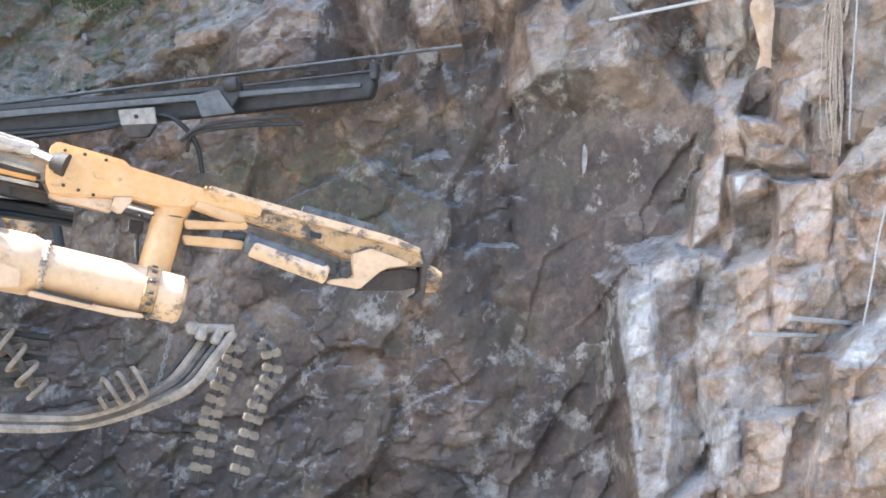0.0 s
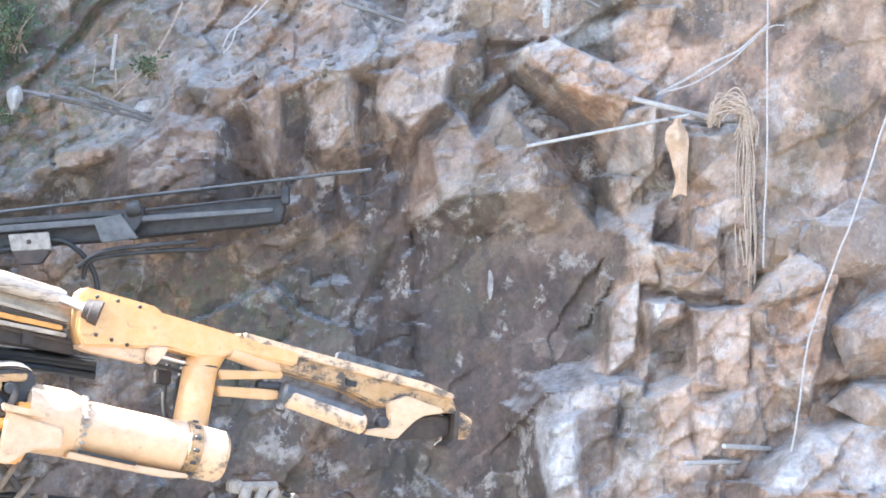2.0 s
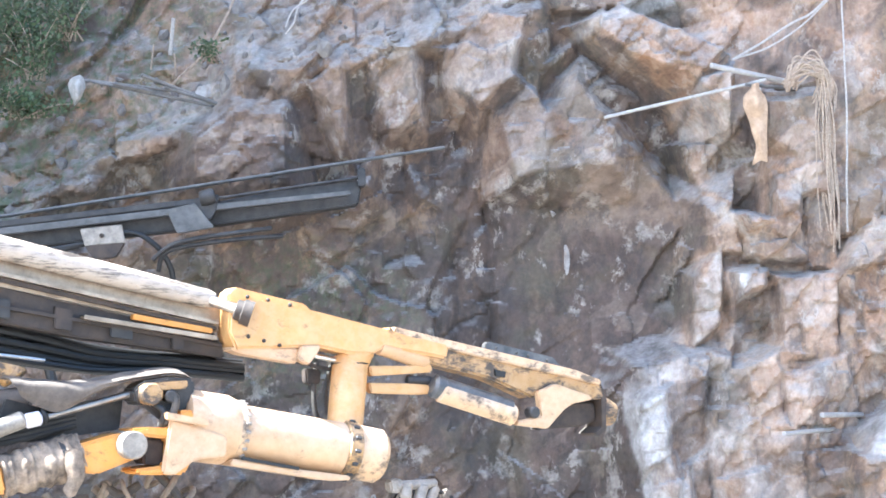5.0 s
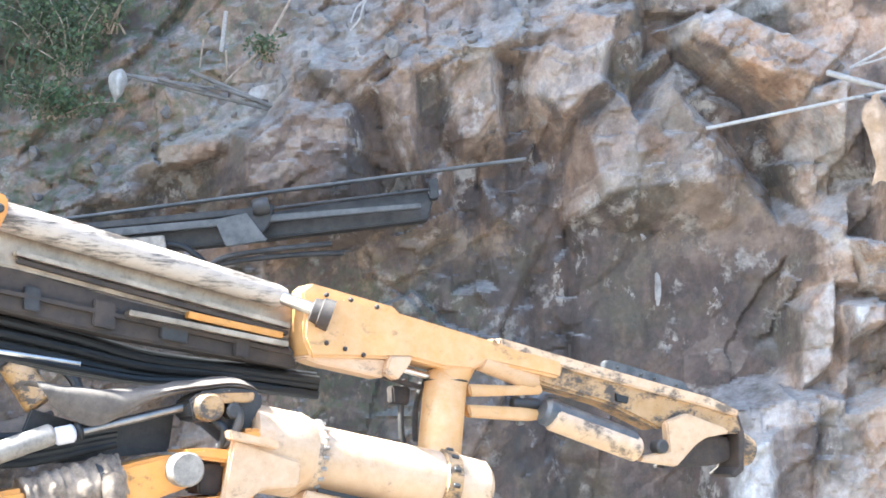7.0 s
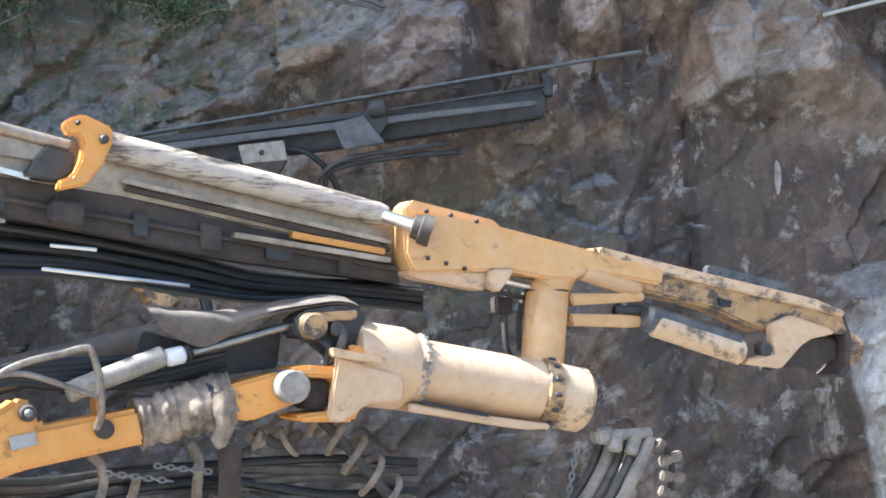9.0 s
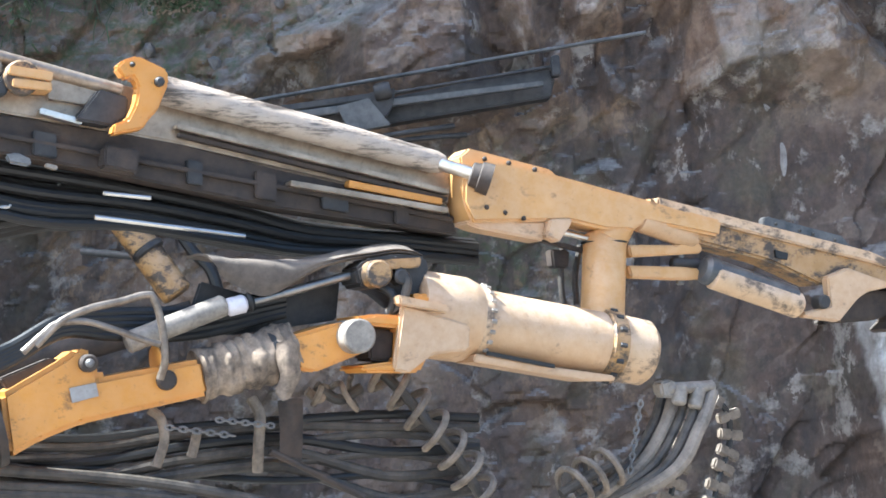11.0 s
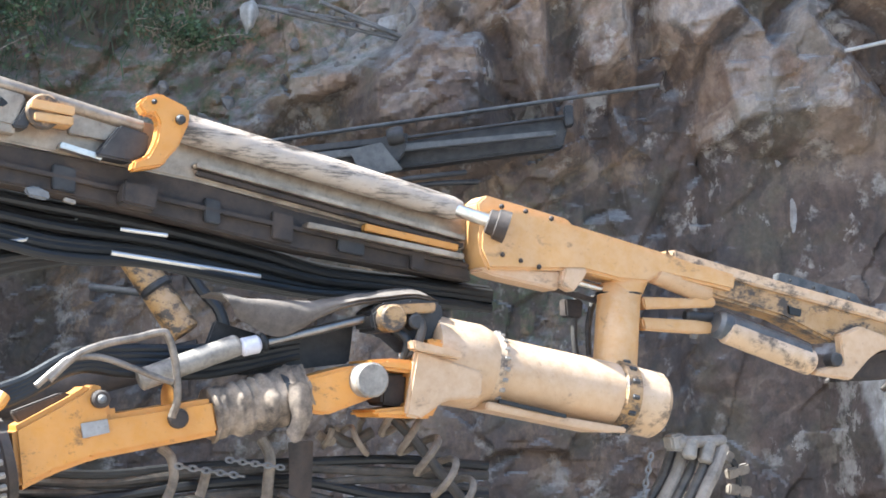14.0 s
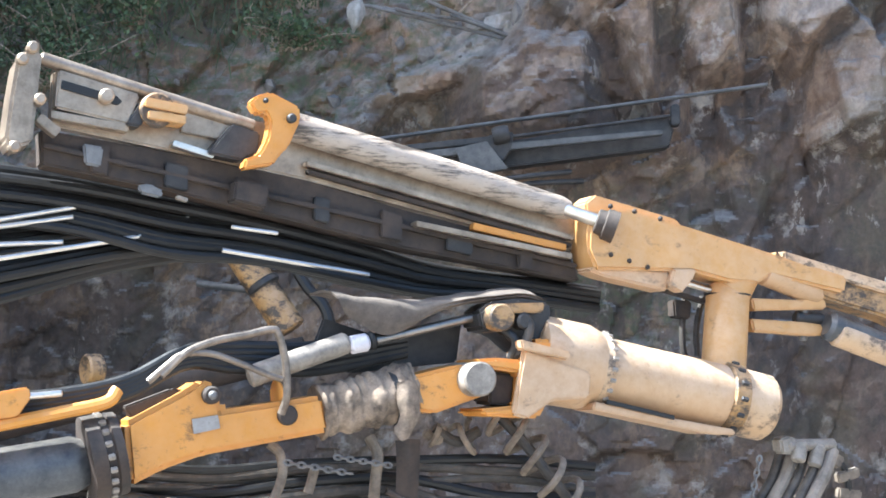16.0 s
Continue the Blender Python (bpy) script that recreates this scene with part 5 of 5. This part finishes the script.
part("drill_rod", rod((-5.853, 19.1, 4.189), (2.3, 19.8, 5.6), 0.024), OILSTEEL, rig, "long grey drill rod running into the rock")
part("drill_rod", rod((-0.572, 19.2, 4.86), (1.236, 19.3, 5.146), 0.02), DARKSTEEL, rig)
part("rod_guide", turned((-0.744, 19.1, 4.848), (-0.565, 19.1, 4.89), [(0, 0.08), (0.2, 0.1), (0.8, 0.1), (1, 0.08)], 20), DARKSTEEL, rig, "round rod guide")
part("rod_guide", prism([(-0.807, 19.2, 4.86), (-0.517, 19.2, 4.91), (-0.543, 19.2, 4.72), (-0.625, 19.2, 4.58), (-0.764, 19.2, 4.678)], 0.16, 0, 0.015, FAR), DARKSTEEL, rig)
part("rod_guide", prism([(1.18, 19.3, 5.245), (1.278, 19.3, 5.259), (1.292, 19.3, 5.033), (1.194, 19.3, 5.018)], 0.2, 0, 0.015, FAR), DARKSTEEL, rig)
part("plate", prism([(-2.193, 19.1, 4.47), (-1.688, 19.1, 4.526), (-1.644, 19.1, 4.304), (-2.135, 19.1, 4.262)], 0.06, 0, 0.01, FAR), PALESTEEL, rig, "pale bolted plate")
part("bolt", rod((-1.924, 19.04, 4.388), (-1.929, 19.08, 4.392), 0.03, 10), BROWNSTEEL, rig)
part("plate", prism([(-2.138, 19.12, 4.264), (-1.646, 19.12, 4.306), (-1.753, 19.12, 4.126), (-2.013, 19.12, 4.098)], 0.1, 0, 0.01, FAR), BROWNSTEEL, rig)
part("plate", prism([(-1.155, 19.1, 4.708), (-0.805, 19.1, 4.792), (-0.562, 19.1, 4.493), (-1.015, 19.1, 4.416)], 0.08, 0, 0.01, FAR), OILSTEEL, rig, "grey steel bracket")
part("hose", hose([(-1.324, 19.2, 4.105), (-1.114, 19.15, 4.268), (-0.84, 19.15, 4.352), (-0.292, 19.2, 4.441), (0.114, 19.4, 4.518)], 0.03), DARKSTEEL, rig)
part("hose", hose([(-1.264, 19.3, 3.974), (-1.187, 19.2, 4.175), (-0.912, 19.2, 4.273), (-0.295, 19.25, 4.362), (0.251, 19.5, 4.43)], 0.03), DARKSTEEL, rig)
part("hose", hose([(-5.233, 19.3, 3.973), (-2.492, 19.2, 4.243), (-1.672, 19.2, 4.439), (-1.326, 19.2, 4.314), (-1.127, 19.3, 4.044), (-1.064, 19.4, 3.702)], 0.035), RUBBER, rig)
part("hose", hose([(-5.229, 19.3, 3.835), (-2.764, 19.2, 4.174), (-2.219, 19.2, 4.271)], 0.03), RUBBER, rig)
part("lift_cylinder", rod((-3.21, 17.5, 3.416), (-2.643, 17.5, 2.61), 0.16, 24), GREASE, rig, "greasy yellow cylinder of the far boom")
part("cylinder_band", rod((-2.957, 17.48, 3.091), (-2.909, 17.48, 3.025), 0.175, 24), DARKSTEEL, rig)
part("arm", turned((-8.377, 17.5, 0.925), (-2.496, 17.5, 2.417), [(0, 0.24), (0.7, 0.18), (1, 0.14)], 22), BROWNSTEEL, rig)
part("hose", hose([(-2.637, 17.5, 3.257), (-2.488, 17.5, 3.035), (-2.312, 17.5, 2.842), (-2.218, 17.5, 2.536)], 0.06), RUBBER, rig)
part("hydraulic_pipe", rod((-3.696, 18, 3.095), (-2.973, 17.6, 2.999), 0.04), OILSTEEL, rig)
part("pulley", rod((-4.593, 17.1, 2.16), (-4.462, 17.2, 2.166), 0.16, 22), GREASE, rig)
part("boom_post", prism([(-8.2, 18.2, -1.7), (-6.8, 18.2, -1.7), (-6.8, 18.2, 5.2), (-8.2, 18.2, 5.0)], 1.2, 0, 0.04, FAR), DARKSTEEL, rig)


# ---- blocks of the rock face ----
def chunk(name, centre, size, seed, mineral_shade, label, turn=0.0, cuts=11, material=None):
    """A broken block: a ball cut by random planes, then roughened."""
    rng = np.random.default_rng(seed)
    bm = bmesh.new()
    bmesh.ops.create_icosphere(bm, subdivisions=5, radius=1)
    v = np.array([p.co[:] for p in bm.verts])
    faces = [[p.index for p in f.verts] for f in bm.faces]
    bm.free()
    n = rng.normal(size=(cuts, 3))
    n = np.concatenate([n, [(0.2, -1, 0.3), (-0.9, -0.5, 0.1), (0, -0.3, 1)]])
    n /= np.linalg.norm(n, axis=1)[:, None]
    d = rng.uniform(0.42, 0.82, len(n)) * (0.7 if material else 1.0)
    dots = v @ n.T
    r = np.min(np.where(dots > 0.05, d / np.maximum(dots, 0.05), 9), axis=1)
    v = v * np.minimum(r, 1.15)[:, None]
    c, s = math.cos(turn), math.sin(turn)
    v = v * np.array(size)
    v = np.stack([v[:, 0] * c - v[:, 2] * s, v[:, 1], v[:, 0] * s + v[:, 2] * c], -1)
    rough = fbm(v[:, 0] + v[:, 1] * 0.7, v[:, 2] + v[:, 1] * 0.4, 3.0, seed % 50, 5)
    v += v / np.linalg.norm(v, axis=1)[:, None] * (0.16 * min(size)) * rough[:, None]
    v += np.array(centre)
    me = mesh_of(name, v, faces, material or ROCK, 30)
    k = len(v)
    a = me.color_attributes.new("mineral_shade", "FLOAT_COLOR", "POINT")
    patch = np.clip(0.6 + 1.2 * fbm(v[:, 0], v[:, 2], 1.6, 71), 0, 1)
    col = np.stack([0.75 * mineral_shade[0] * patch, mineral_shade[1] * np.clip(1.3 - patch, 0, 1), np.full(k, mineral_shade[2]), np.ones(k)], -1)
    a.data.foreach_set("color", col.reshape(-1).astype(np.float32))
    t = me.attributes.new("tone", "FLOAT", "POINT")
    t.data.foreach_set("value", np.full(k, rng.uniform(0.35, 0.8), np.float32))
    return tagged(new(name, me), label, "rock", "blocks of the rock face")


PALE = "pale grey dusty rock block in the broken face"
TAWNY = "rust-brown rock block in the broken face"
DIM = "dark brown rock block in the broken face"
chunk("boulder", (7.75, 19.7, 4.7), (0.5, 0.45, 0.5), 20, (0.15, 0.8, 0), TAWNY, 0.5)
chunk("boulder", (8.6, 19.35, 4.95), (0.85, 0.6, 0.62), 21, (0.25, 0.3, 0.35), DIM, -0.1)
chunk("boulder", (8.95, 19.3, 3.75), (0.95, 0.6, 0.85), 22, (0.35, 0.75, 0), PALE, 0.35)
chunk("boulder", (8.95, 19.15, 2.75), (0.75, 0.6, 0.5), 24, (0.3, 0.8, 0), TAWNY, 0.1)
chunk("boulder", (-0.729, 20.6, 6.468), (0.28, 0.3, 0.18), 39, (1, 0, 0), PALE, 0.2)

# ---- things fixed in the rock ----


def lone(name, data, material, label, category, group=""):
    return tagged(part(name, data, material, None), label, category, group)


lone("steel_rod", rod((4.286, 19.35, 5.919), (6.397, 19.5, 6.446), 0.022), GREYTUBE, "long pale steel rod sticking out of the rock", "steel rod", "rods in the rock")
lone("steel_rod", rod((5.614, 19.15, 6.555), (7.016, 19.95, 6.453), 0.036), GREYTUBE, "thick grey pipe end sticking out of the rock", "steel rod", "rods in the rock")
lone("steel_rod", rod((6.122, 19.45, 6.37), (6.978, 19.95, 6.408), 0.022), STEEL, "short grey rod under a pipe end", "steel rod", "rods in the rock")
lone("steel_rod", rod((6.283, 18.5, 1.958), (7.666, 19.9, 2.035), 0.028), GREYTUBE, "pale steel rod low in the rock", "steel rod", "rods in the rock")
lone("steel_rod", rod((6.747, 18.5, 2.181), (7.885, 19.9, 2.182), 0.032), GREYTUBE, "grey steel rod low in the rock", "steel rod", "rods in the rock")
lone("cloth_strip", drape([[(6.181, 19.39, 6.381), (6.225, 19.36, 6.39), (6.275, 19.39, 6.374)], [(6.165, 19.39, 6.301), (6.211, 19.34, 6.299), (6.288, 19.39, 6.294)], [(6.068, 19.39, 6.141), (6.225, 19.29, 6.095), (6.372, 19.39, 6.157)], [(6.115, 19.39, 5.96), (6.24, 19.37, 5.921), (6.373, 19.38, 5.967)], [(6.183, 19.39, 5.743), (6.26, 19.32, 5.711), (6.364, 19.39, 5.766)], [(6.222, 19.39, 5.548), (6.28, 19.36, 5.529), (6.367, 19.39, 5.563)], [(6.18, 19.41, 5.363), (6.277, 19.39, 5.404), (6.368, 19.41, 5.378)]], 0.02, 8, 5, 0.02), TAN, "tan rag hanging from a steel rod", "cloth")


def rope(points, r, label, material=ROPE):
    path = spline(points, 14)
    r *= 0.75
    path = [p + Vector((noise.noise(p * 3), 0, 0)) * 0.012 for p in path]
    return lone("rope", sweep(path, r, 7), material, label, "rope", "ropes on the rock")


rope([(7.372, 19.5, 8.677), (7.384, 19.45, 7.331), (7.399, 19.4, 6.15), (7.385, 19.4, 5.279), (7.387, 19.45, 4.492)], 0.017, "pale rope hanging down the rock")
rope([(9.012, 18.85, 7.046), (8.761, 18.8, 6.335), (8.397, 18.75, 5.197), (8.055, 18.75, 4.26), (7.809, 18.7, 3.473), (7.672, 18.7, 2.424), (7.632, 18.75, 2.146)], 0.019, "pale rope slung over the boulders")
rope([(5.975, 19.55, 6.71), (6.375, 19.55, 6.94), (6.746, 19.55, 7.186), (7.044, 19.55, 7.351), (7.421, 19.55, 7.724)], 0.022, "pale rope lying slanted on the rock")
rope([(6.005, 19.55, 6.725), (6.442, 19.53, 6.87), (6.893, 19.55, 7.172), (7.269, 19.55, 7.538)], 0.016, "thin rope lying slanted on the rock")
rope([(0.248, 20.2, 7.146), (0.359, 20.15, 7.285), (0.43, 20.2, 7.521), (0.648, 20.3, 7.848)], 0.018, "short white rope end on the ledge")

fray = thing("straw_rope", (6.999, 19.45, 6.521), "frayed bunch of straw-coloured rope hanging in strands", "rope")
rng = random.Random(4)


def strand(points, r):
    return sweep(spline(points, 6), r, 5)


def joined(pieces):
    pts, faces = [], []
    for p, f in pieces:
        n = len(pts)
        pts += p
        faces += [tuple(i + n for i in q) for q in f]
    return pts, faces


def jig(p, s):
    return Vector(p) + Vector((rng.gauss(0, s), rng.gauss(0, s * 0.6), rng.gauss(0, s)))


tagged(part("knot", joined([strand([jig((6.667, 19.45, 6.373), 0.05), jig((6.802, 19.39, 6.567), 0.06), jig((6.985, 19.39, 6.597), 0.06), jig((7.157, 19.45, 6.412), 0.05), jig((7.133, 19.5, 6.093), 0.06)], 0.012) for k in range(46)]), STRAW, fray), kind="stuff")
for k in range(30):
    e = rng.uniform(0.35, 1.0)
    a, b, c = Vector((7.105, 19.45, 6.376)), Vector((7.145, 19.45, 5.285)), Vector((7.189, 19.45, 4.133))
    sx = Vector((rng.gauss(0, 0.05), rng.gauss(0, 0.04), 0))
    end = a.lerp(c, e)
    part("strand", strand([jig(a, 0.03) + sx * 0.4, jig(a.lerp(b, 0.5), 0.02) + sx, jig(a.lerp(end, 0.7), 0.025) + sx, jig(end, 0.03) + sx], rng.uniform(0.006, 0.012)), STRAW, fray)

lone("steel_bar", rod((1.82, 19.9, 7.84), (2.66, 20.3, 7.7), 0.03, 10), STEEL, "dark steel bar jutting from the upper slope", "steel bar", "bars on the slope")
lone("steel_bar", rod((4.3, 19.7, 8.32), (5.25, 20.2, 8.0), 0.028, 10), STEEL, "grey steel bar jutting from the rock above", "steel bar", "bars on the slope")
lone("cloth_strip", drape([[(4.46, 19.72, 8.24), (4.51, 19.7, 8.26), (4.56, 19.72, 8.23)], [(4.45, 19.7, 7.95), (4.51, 19.68, 7.93), (4.56, 19.7, 7.95)], [(4.47, 19.72, 7.6), (4.51, 19.7, 7.58), (4.55, 19.72, 7.61)]], 0.02, 8, 6, 0.02), WHITE, "pale rag hanging from a bar end", "cloth")
rope([(0.98, 20.3, 8.15), (0.63, 20.15, 7.67), (0.35, 20.1, 7.43), (0.25, 20.05, 7.2)], 0.016, "thin white rope trailing over the ledge")
rope([(6.95, 19.42, 8.27), (7.2, 19.4, 8.22), (7.42, 19.42, 8.25)], 0.012, "thin cord tied across a hanging rope")
rope([(7.3, 19.46, 7.58), (7.45, 19.43, 7.66), (7.6, 19.46, 7.68)], 0.014, "frayed rope knot on the rock")

# bars and sack on the slope
for a, b, r in (((-2.255, 19.6, 6.406), (-0.924, 20.3, 6.375), 0.02), ((-1.888, 19.6, 6.365), (-1.242, 20.2, 6.333), 0.024), ((-2.142, 19.65, 6.395), (-0.549, 20.5, 6.211), 0.022), ((-1.56, 19.8, 6.514), (-0.535, 20.5, 6.226), 0.026), ((-1.284, 19.9, 6.374), (-0.609, 20.5, 6.263), 0.02)):
    lone("steel_bar", rod(a, b, r, 10), STEEL, "weathered steel bar lying on the slope", "steel bar", "bars on the slope")
lone("sack", drape([[(-2.322, 19.53, 6.45), (-2.29, 19.5, 6.466), (-2.252, 19.53, 6.444)], [(-2.431, 19.52, 6.34), (-2.3, 19.4, 6.297), (-2.221, 19.52, 6.356)], [(-2.401, 19.52, 6.226), (-2.313, 19.45, 6.192), (-2.255, 19.52, 6.277)], [(-2.36, 19.54, 6.086), (-2.35, 19.52, 6.076), (-2.339, 19.54, 6.094)]], 0.03, 8, 8, 0.05), WHITE, "crumpled white plastic sack tied to a bar end", "sack")
lone("stake", rod((-1.222, 20.4, 7.389), (-1.271, 20.5, 6.913), 0.026, 8), ROPE, "pale wooden stake standing on the slope", "stake", "stakes on the slope")
lone("stake", rod((-1.475, 20.4, 7.041), (-1.519, 20.5, 6.716), 0.012, 7), WOOD, "thin wooden stake standing on the slope", "stake", "stakes on the slope")
lone("stake", rod((-1.209, 20.4, 6.916), (-1.187, 20.5, 6.635), 0.014, 7), WOOD, "thin wooden stake standing on the slope", "stake", "stakes on the slope")
lone("branch", hose([(-0.355, 20.4, 7.864), (-0.533, 20.35, 7.398), (-0.787, 20.35, 6.946), (-1.082, 20.4, 6.654), (-1.237, 20.5, 6.522)], 0.017), WOOD, "bare thin branch leaning on the slope", "branch")

# small marks on the dark face
chunk("rock_flake", (3.943, 20.55, 4.285), (0.05, 0.03, 0.24), 81, (1.0, 0.0, 0), "thin white flake of rock on the dark face", 0.02, 6, PALEROCK)
chunk("rock_flake", (3.761, 20.55, 4.839), (0.05, 0.04, 0.07), 82, (1.0, 0.0, 0), "small bright chip of rock on the dark face", 0.4, 6, PALEROCK)

# ---- growth on the slope ----


def shrub(place, size, count, seed, label):
    r = random.Random(seed)
    ob = thing("shrub", place, label, "shrub", "shrubs on the slope")
    stems, leaves = [], []
    for k in range(9):
        top = Vector(place) + Vector((r.gauss(0, 0.5) * size[0], -abs(r.gauss(0.25, 0.15)), r.uniform(0.3, 1.0) * size[1]))
        mid = Vector(place).lerp(top, 0.5) + Vector((r.gauss(0, 0.08), -0.08, 0.05))
        path = spline([Vector(place) + Vector((r.gauss(0, 0.1), 0.1, 0)), mid, top], 8)
        stems.append(sweep(path, 0.01, 5, [0.014 - 0.011 * i / len(path) for i in range(len(path))]))
        for j in range(count // 9):
            p = path[r.randrange(3, len(path))] + Vector((r.gauss(0, 0.13) * size[0], r.gauss(0, 0.12), r.gauss(0, 0.12) * size[1]))
            a = Vector((r.gauss(0, 1), r.gauss(-0.3, 0.7), r.gauss(0.1, 0.7))).normalized()
            b = axes(a)[0] * math.cos(j) + axes(a)[1] * math.sin(j)
            s = r.uniform(0.03, 0.075)
            leaves.append(([p, p + a * s * 0.5 + b * s * 0.32, p + a * s * 1.1, p + a * s * 0.5 - b * s * 0.32], [(0, 1, 2, 3)]))
    tagged(part("stem", joined(stems), WOOD, ob), kind="stuff")
    tagged(part("foliage", joined(leaves), LEAF, ob), kind="stuff")


shrub((-2.999, 20.3, 6.549), (0.6, 0.9), 1100, 1, "green leafy shrub on the slope")
shrub((-3.26, 20.2, 6.013), (0.7, 0.5), 800, 2, "low green shrub on the slope")
shrub((-2.572, 20.3, 7.072), (0.4, 0.7), 600, 3, "green leafy shrub on the slope")
shrub((-0.761, 20.5, 6.826), (0.25, 0.25), 220, 4, "small green plant beside a stake")
shrub((-3, 20.3, 6.057), (0.35, 0.4), 420, 5, "small leafy shrub above the feed")
shrub((-3.406, 20.3, 6.22), (0.3, 0.3), 260, 6, "small leafy shrub above the feed")
shrub((-5.785, 20.2, 5.967), (1.0, 0.9), 1500, 7, "dense dark green shrub on the slope")
shrub((-6.988, 20.2, 5.749), (1.0, 0.9), 1200, 8, "dense dark green shrub on the slope")
shrub((-6.538, 20.4, 6.341), (1.2, 0.9), 1600, 10, "dense dark green shrub on the slope")
shrub((-5.524, 20.4, 6.49), (1.1, 0.9), 1500, 11, "dense dark green shrub on the slope")
shrub((-7.5, 20.4, 6.399), (1.2, 1.0), 1500, 13, "dense dark green shrub on the slope")
shrub((-5.967, 20.2, 5.561), (0.9, 0.6), 900, 14, "dense dark green shrub on the slope")
shrub((-3.387, 20.4, 6.938), (0.8, 0.9), 1200, 15, "green leafy shrub on the slope")
shrub((-5.043, 20.4, 6.359), (0.6, 0.7), 800, 9, "dense dark green shrub on the slope")

blades = []
r = random.Random(12)
for k in range(2600):
    u, v = r.uniform(-7.6, -2.6), r.uniform(5.2, 8.2)
    if v < 5.6 + (u + 7) * 0.35 + r.gauss(0, 0.3):
        continue
    h = float(face_relief(np.array([[u]]), np.array([[v]]))[0][0, 0])
    p = Vector((u, FACE_Y - h - 0.02, v))
    q = p + Vector((r.gauss(-0.1, 0.14), -r.uniform(0.08, 0.25), r.uniform(-0.65, 0.2)))
    m = p.lerp(q, 0.5) + Vector((0, -0.06, 0.06))
    w = Vector((0.009, 0, 0.004))
    blades.append(([p - w, p + w, m + w * 0.8, m - w * 0.8, q], [(0, 1, 2, 3), (3, 2, 4)]))
tagged(part("grass", joined(blades), LEAF, None), "sparse drooping grass on the upper slope", "grass", kind="stuff")


# ---- loose stones on the ledges, each its own piece ----
def stone_mesh(seed):
    g = np.random.default_rng(seed)
    bm = bmesh.new()
    bmesh.ops.create_icosphere(bm, subdivisions=1, radius=1)
    v = np.array([p.co[:] for p in bm.verts])
    faces = [[p.index for p in f.verts] for f in bm.faces]
    bm.free()
    n = g.normal(size=(7, 3))
    n /= np.linalg.norm(n, axis=1)[:, None]
    dots = v @ n.T
    v = v * np.minimum(np.min(np.where(dots > 0.05, 0.6 / np.maximum(dots, 0.05), 9), axis=1), 1.1)[:, None] * np.array([1.0, 0.8, 0.65])
    return mesh_of("stone", v, faces, STONE, 0)


meshes = [stone_mesh(k) for k in range(9)]
r = random.Random(21)
spots = []
while len(spots) < 150:
    u = r.uniform(-6.5, 3.6)
    v = float(np.interp(u, [p[0] for p in RIDGE], [p[2] for p in RIDGE])) + abs(r.gauss(0, 0.6)) + 0.05
    spots.append((u, v))
hs = face_relief(np.array([[p[0] for p in spots]]), np.array([[p[1] for p in spots]]))[0][0]
for (u, v), h in zip(spots, hs):
    ob = new("stone", r.choice(meshes))
    size = min(0.2, 0.03 + abs(r.gauss(0, 0.06)))
    ob.matrix_world = pose(u, FACE_Y - float(h) - size * 0.1, v, r.uniform(0, 360), r.uniform(0, 360), r.uniform(0, 360)) @ Matrix.Diagonal((size, size, size, 1))
    ob.parent = cliff
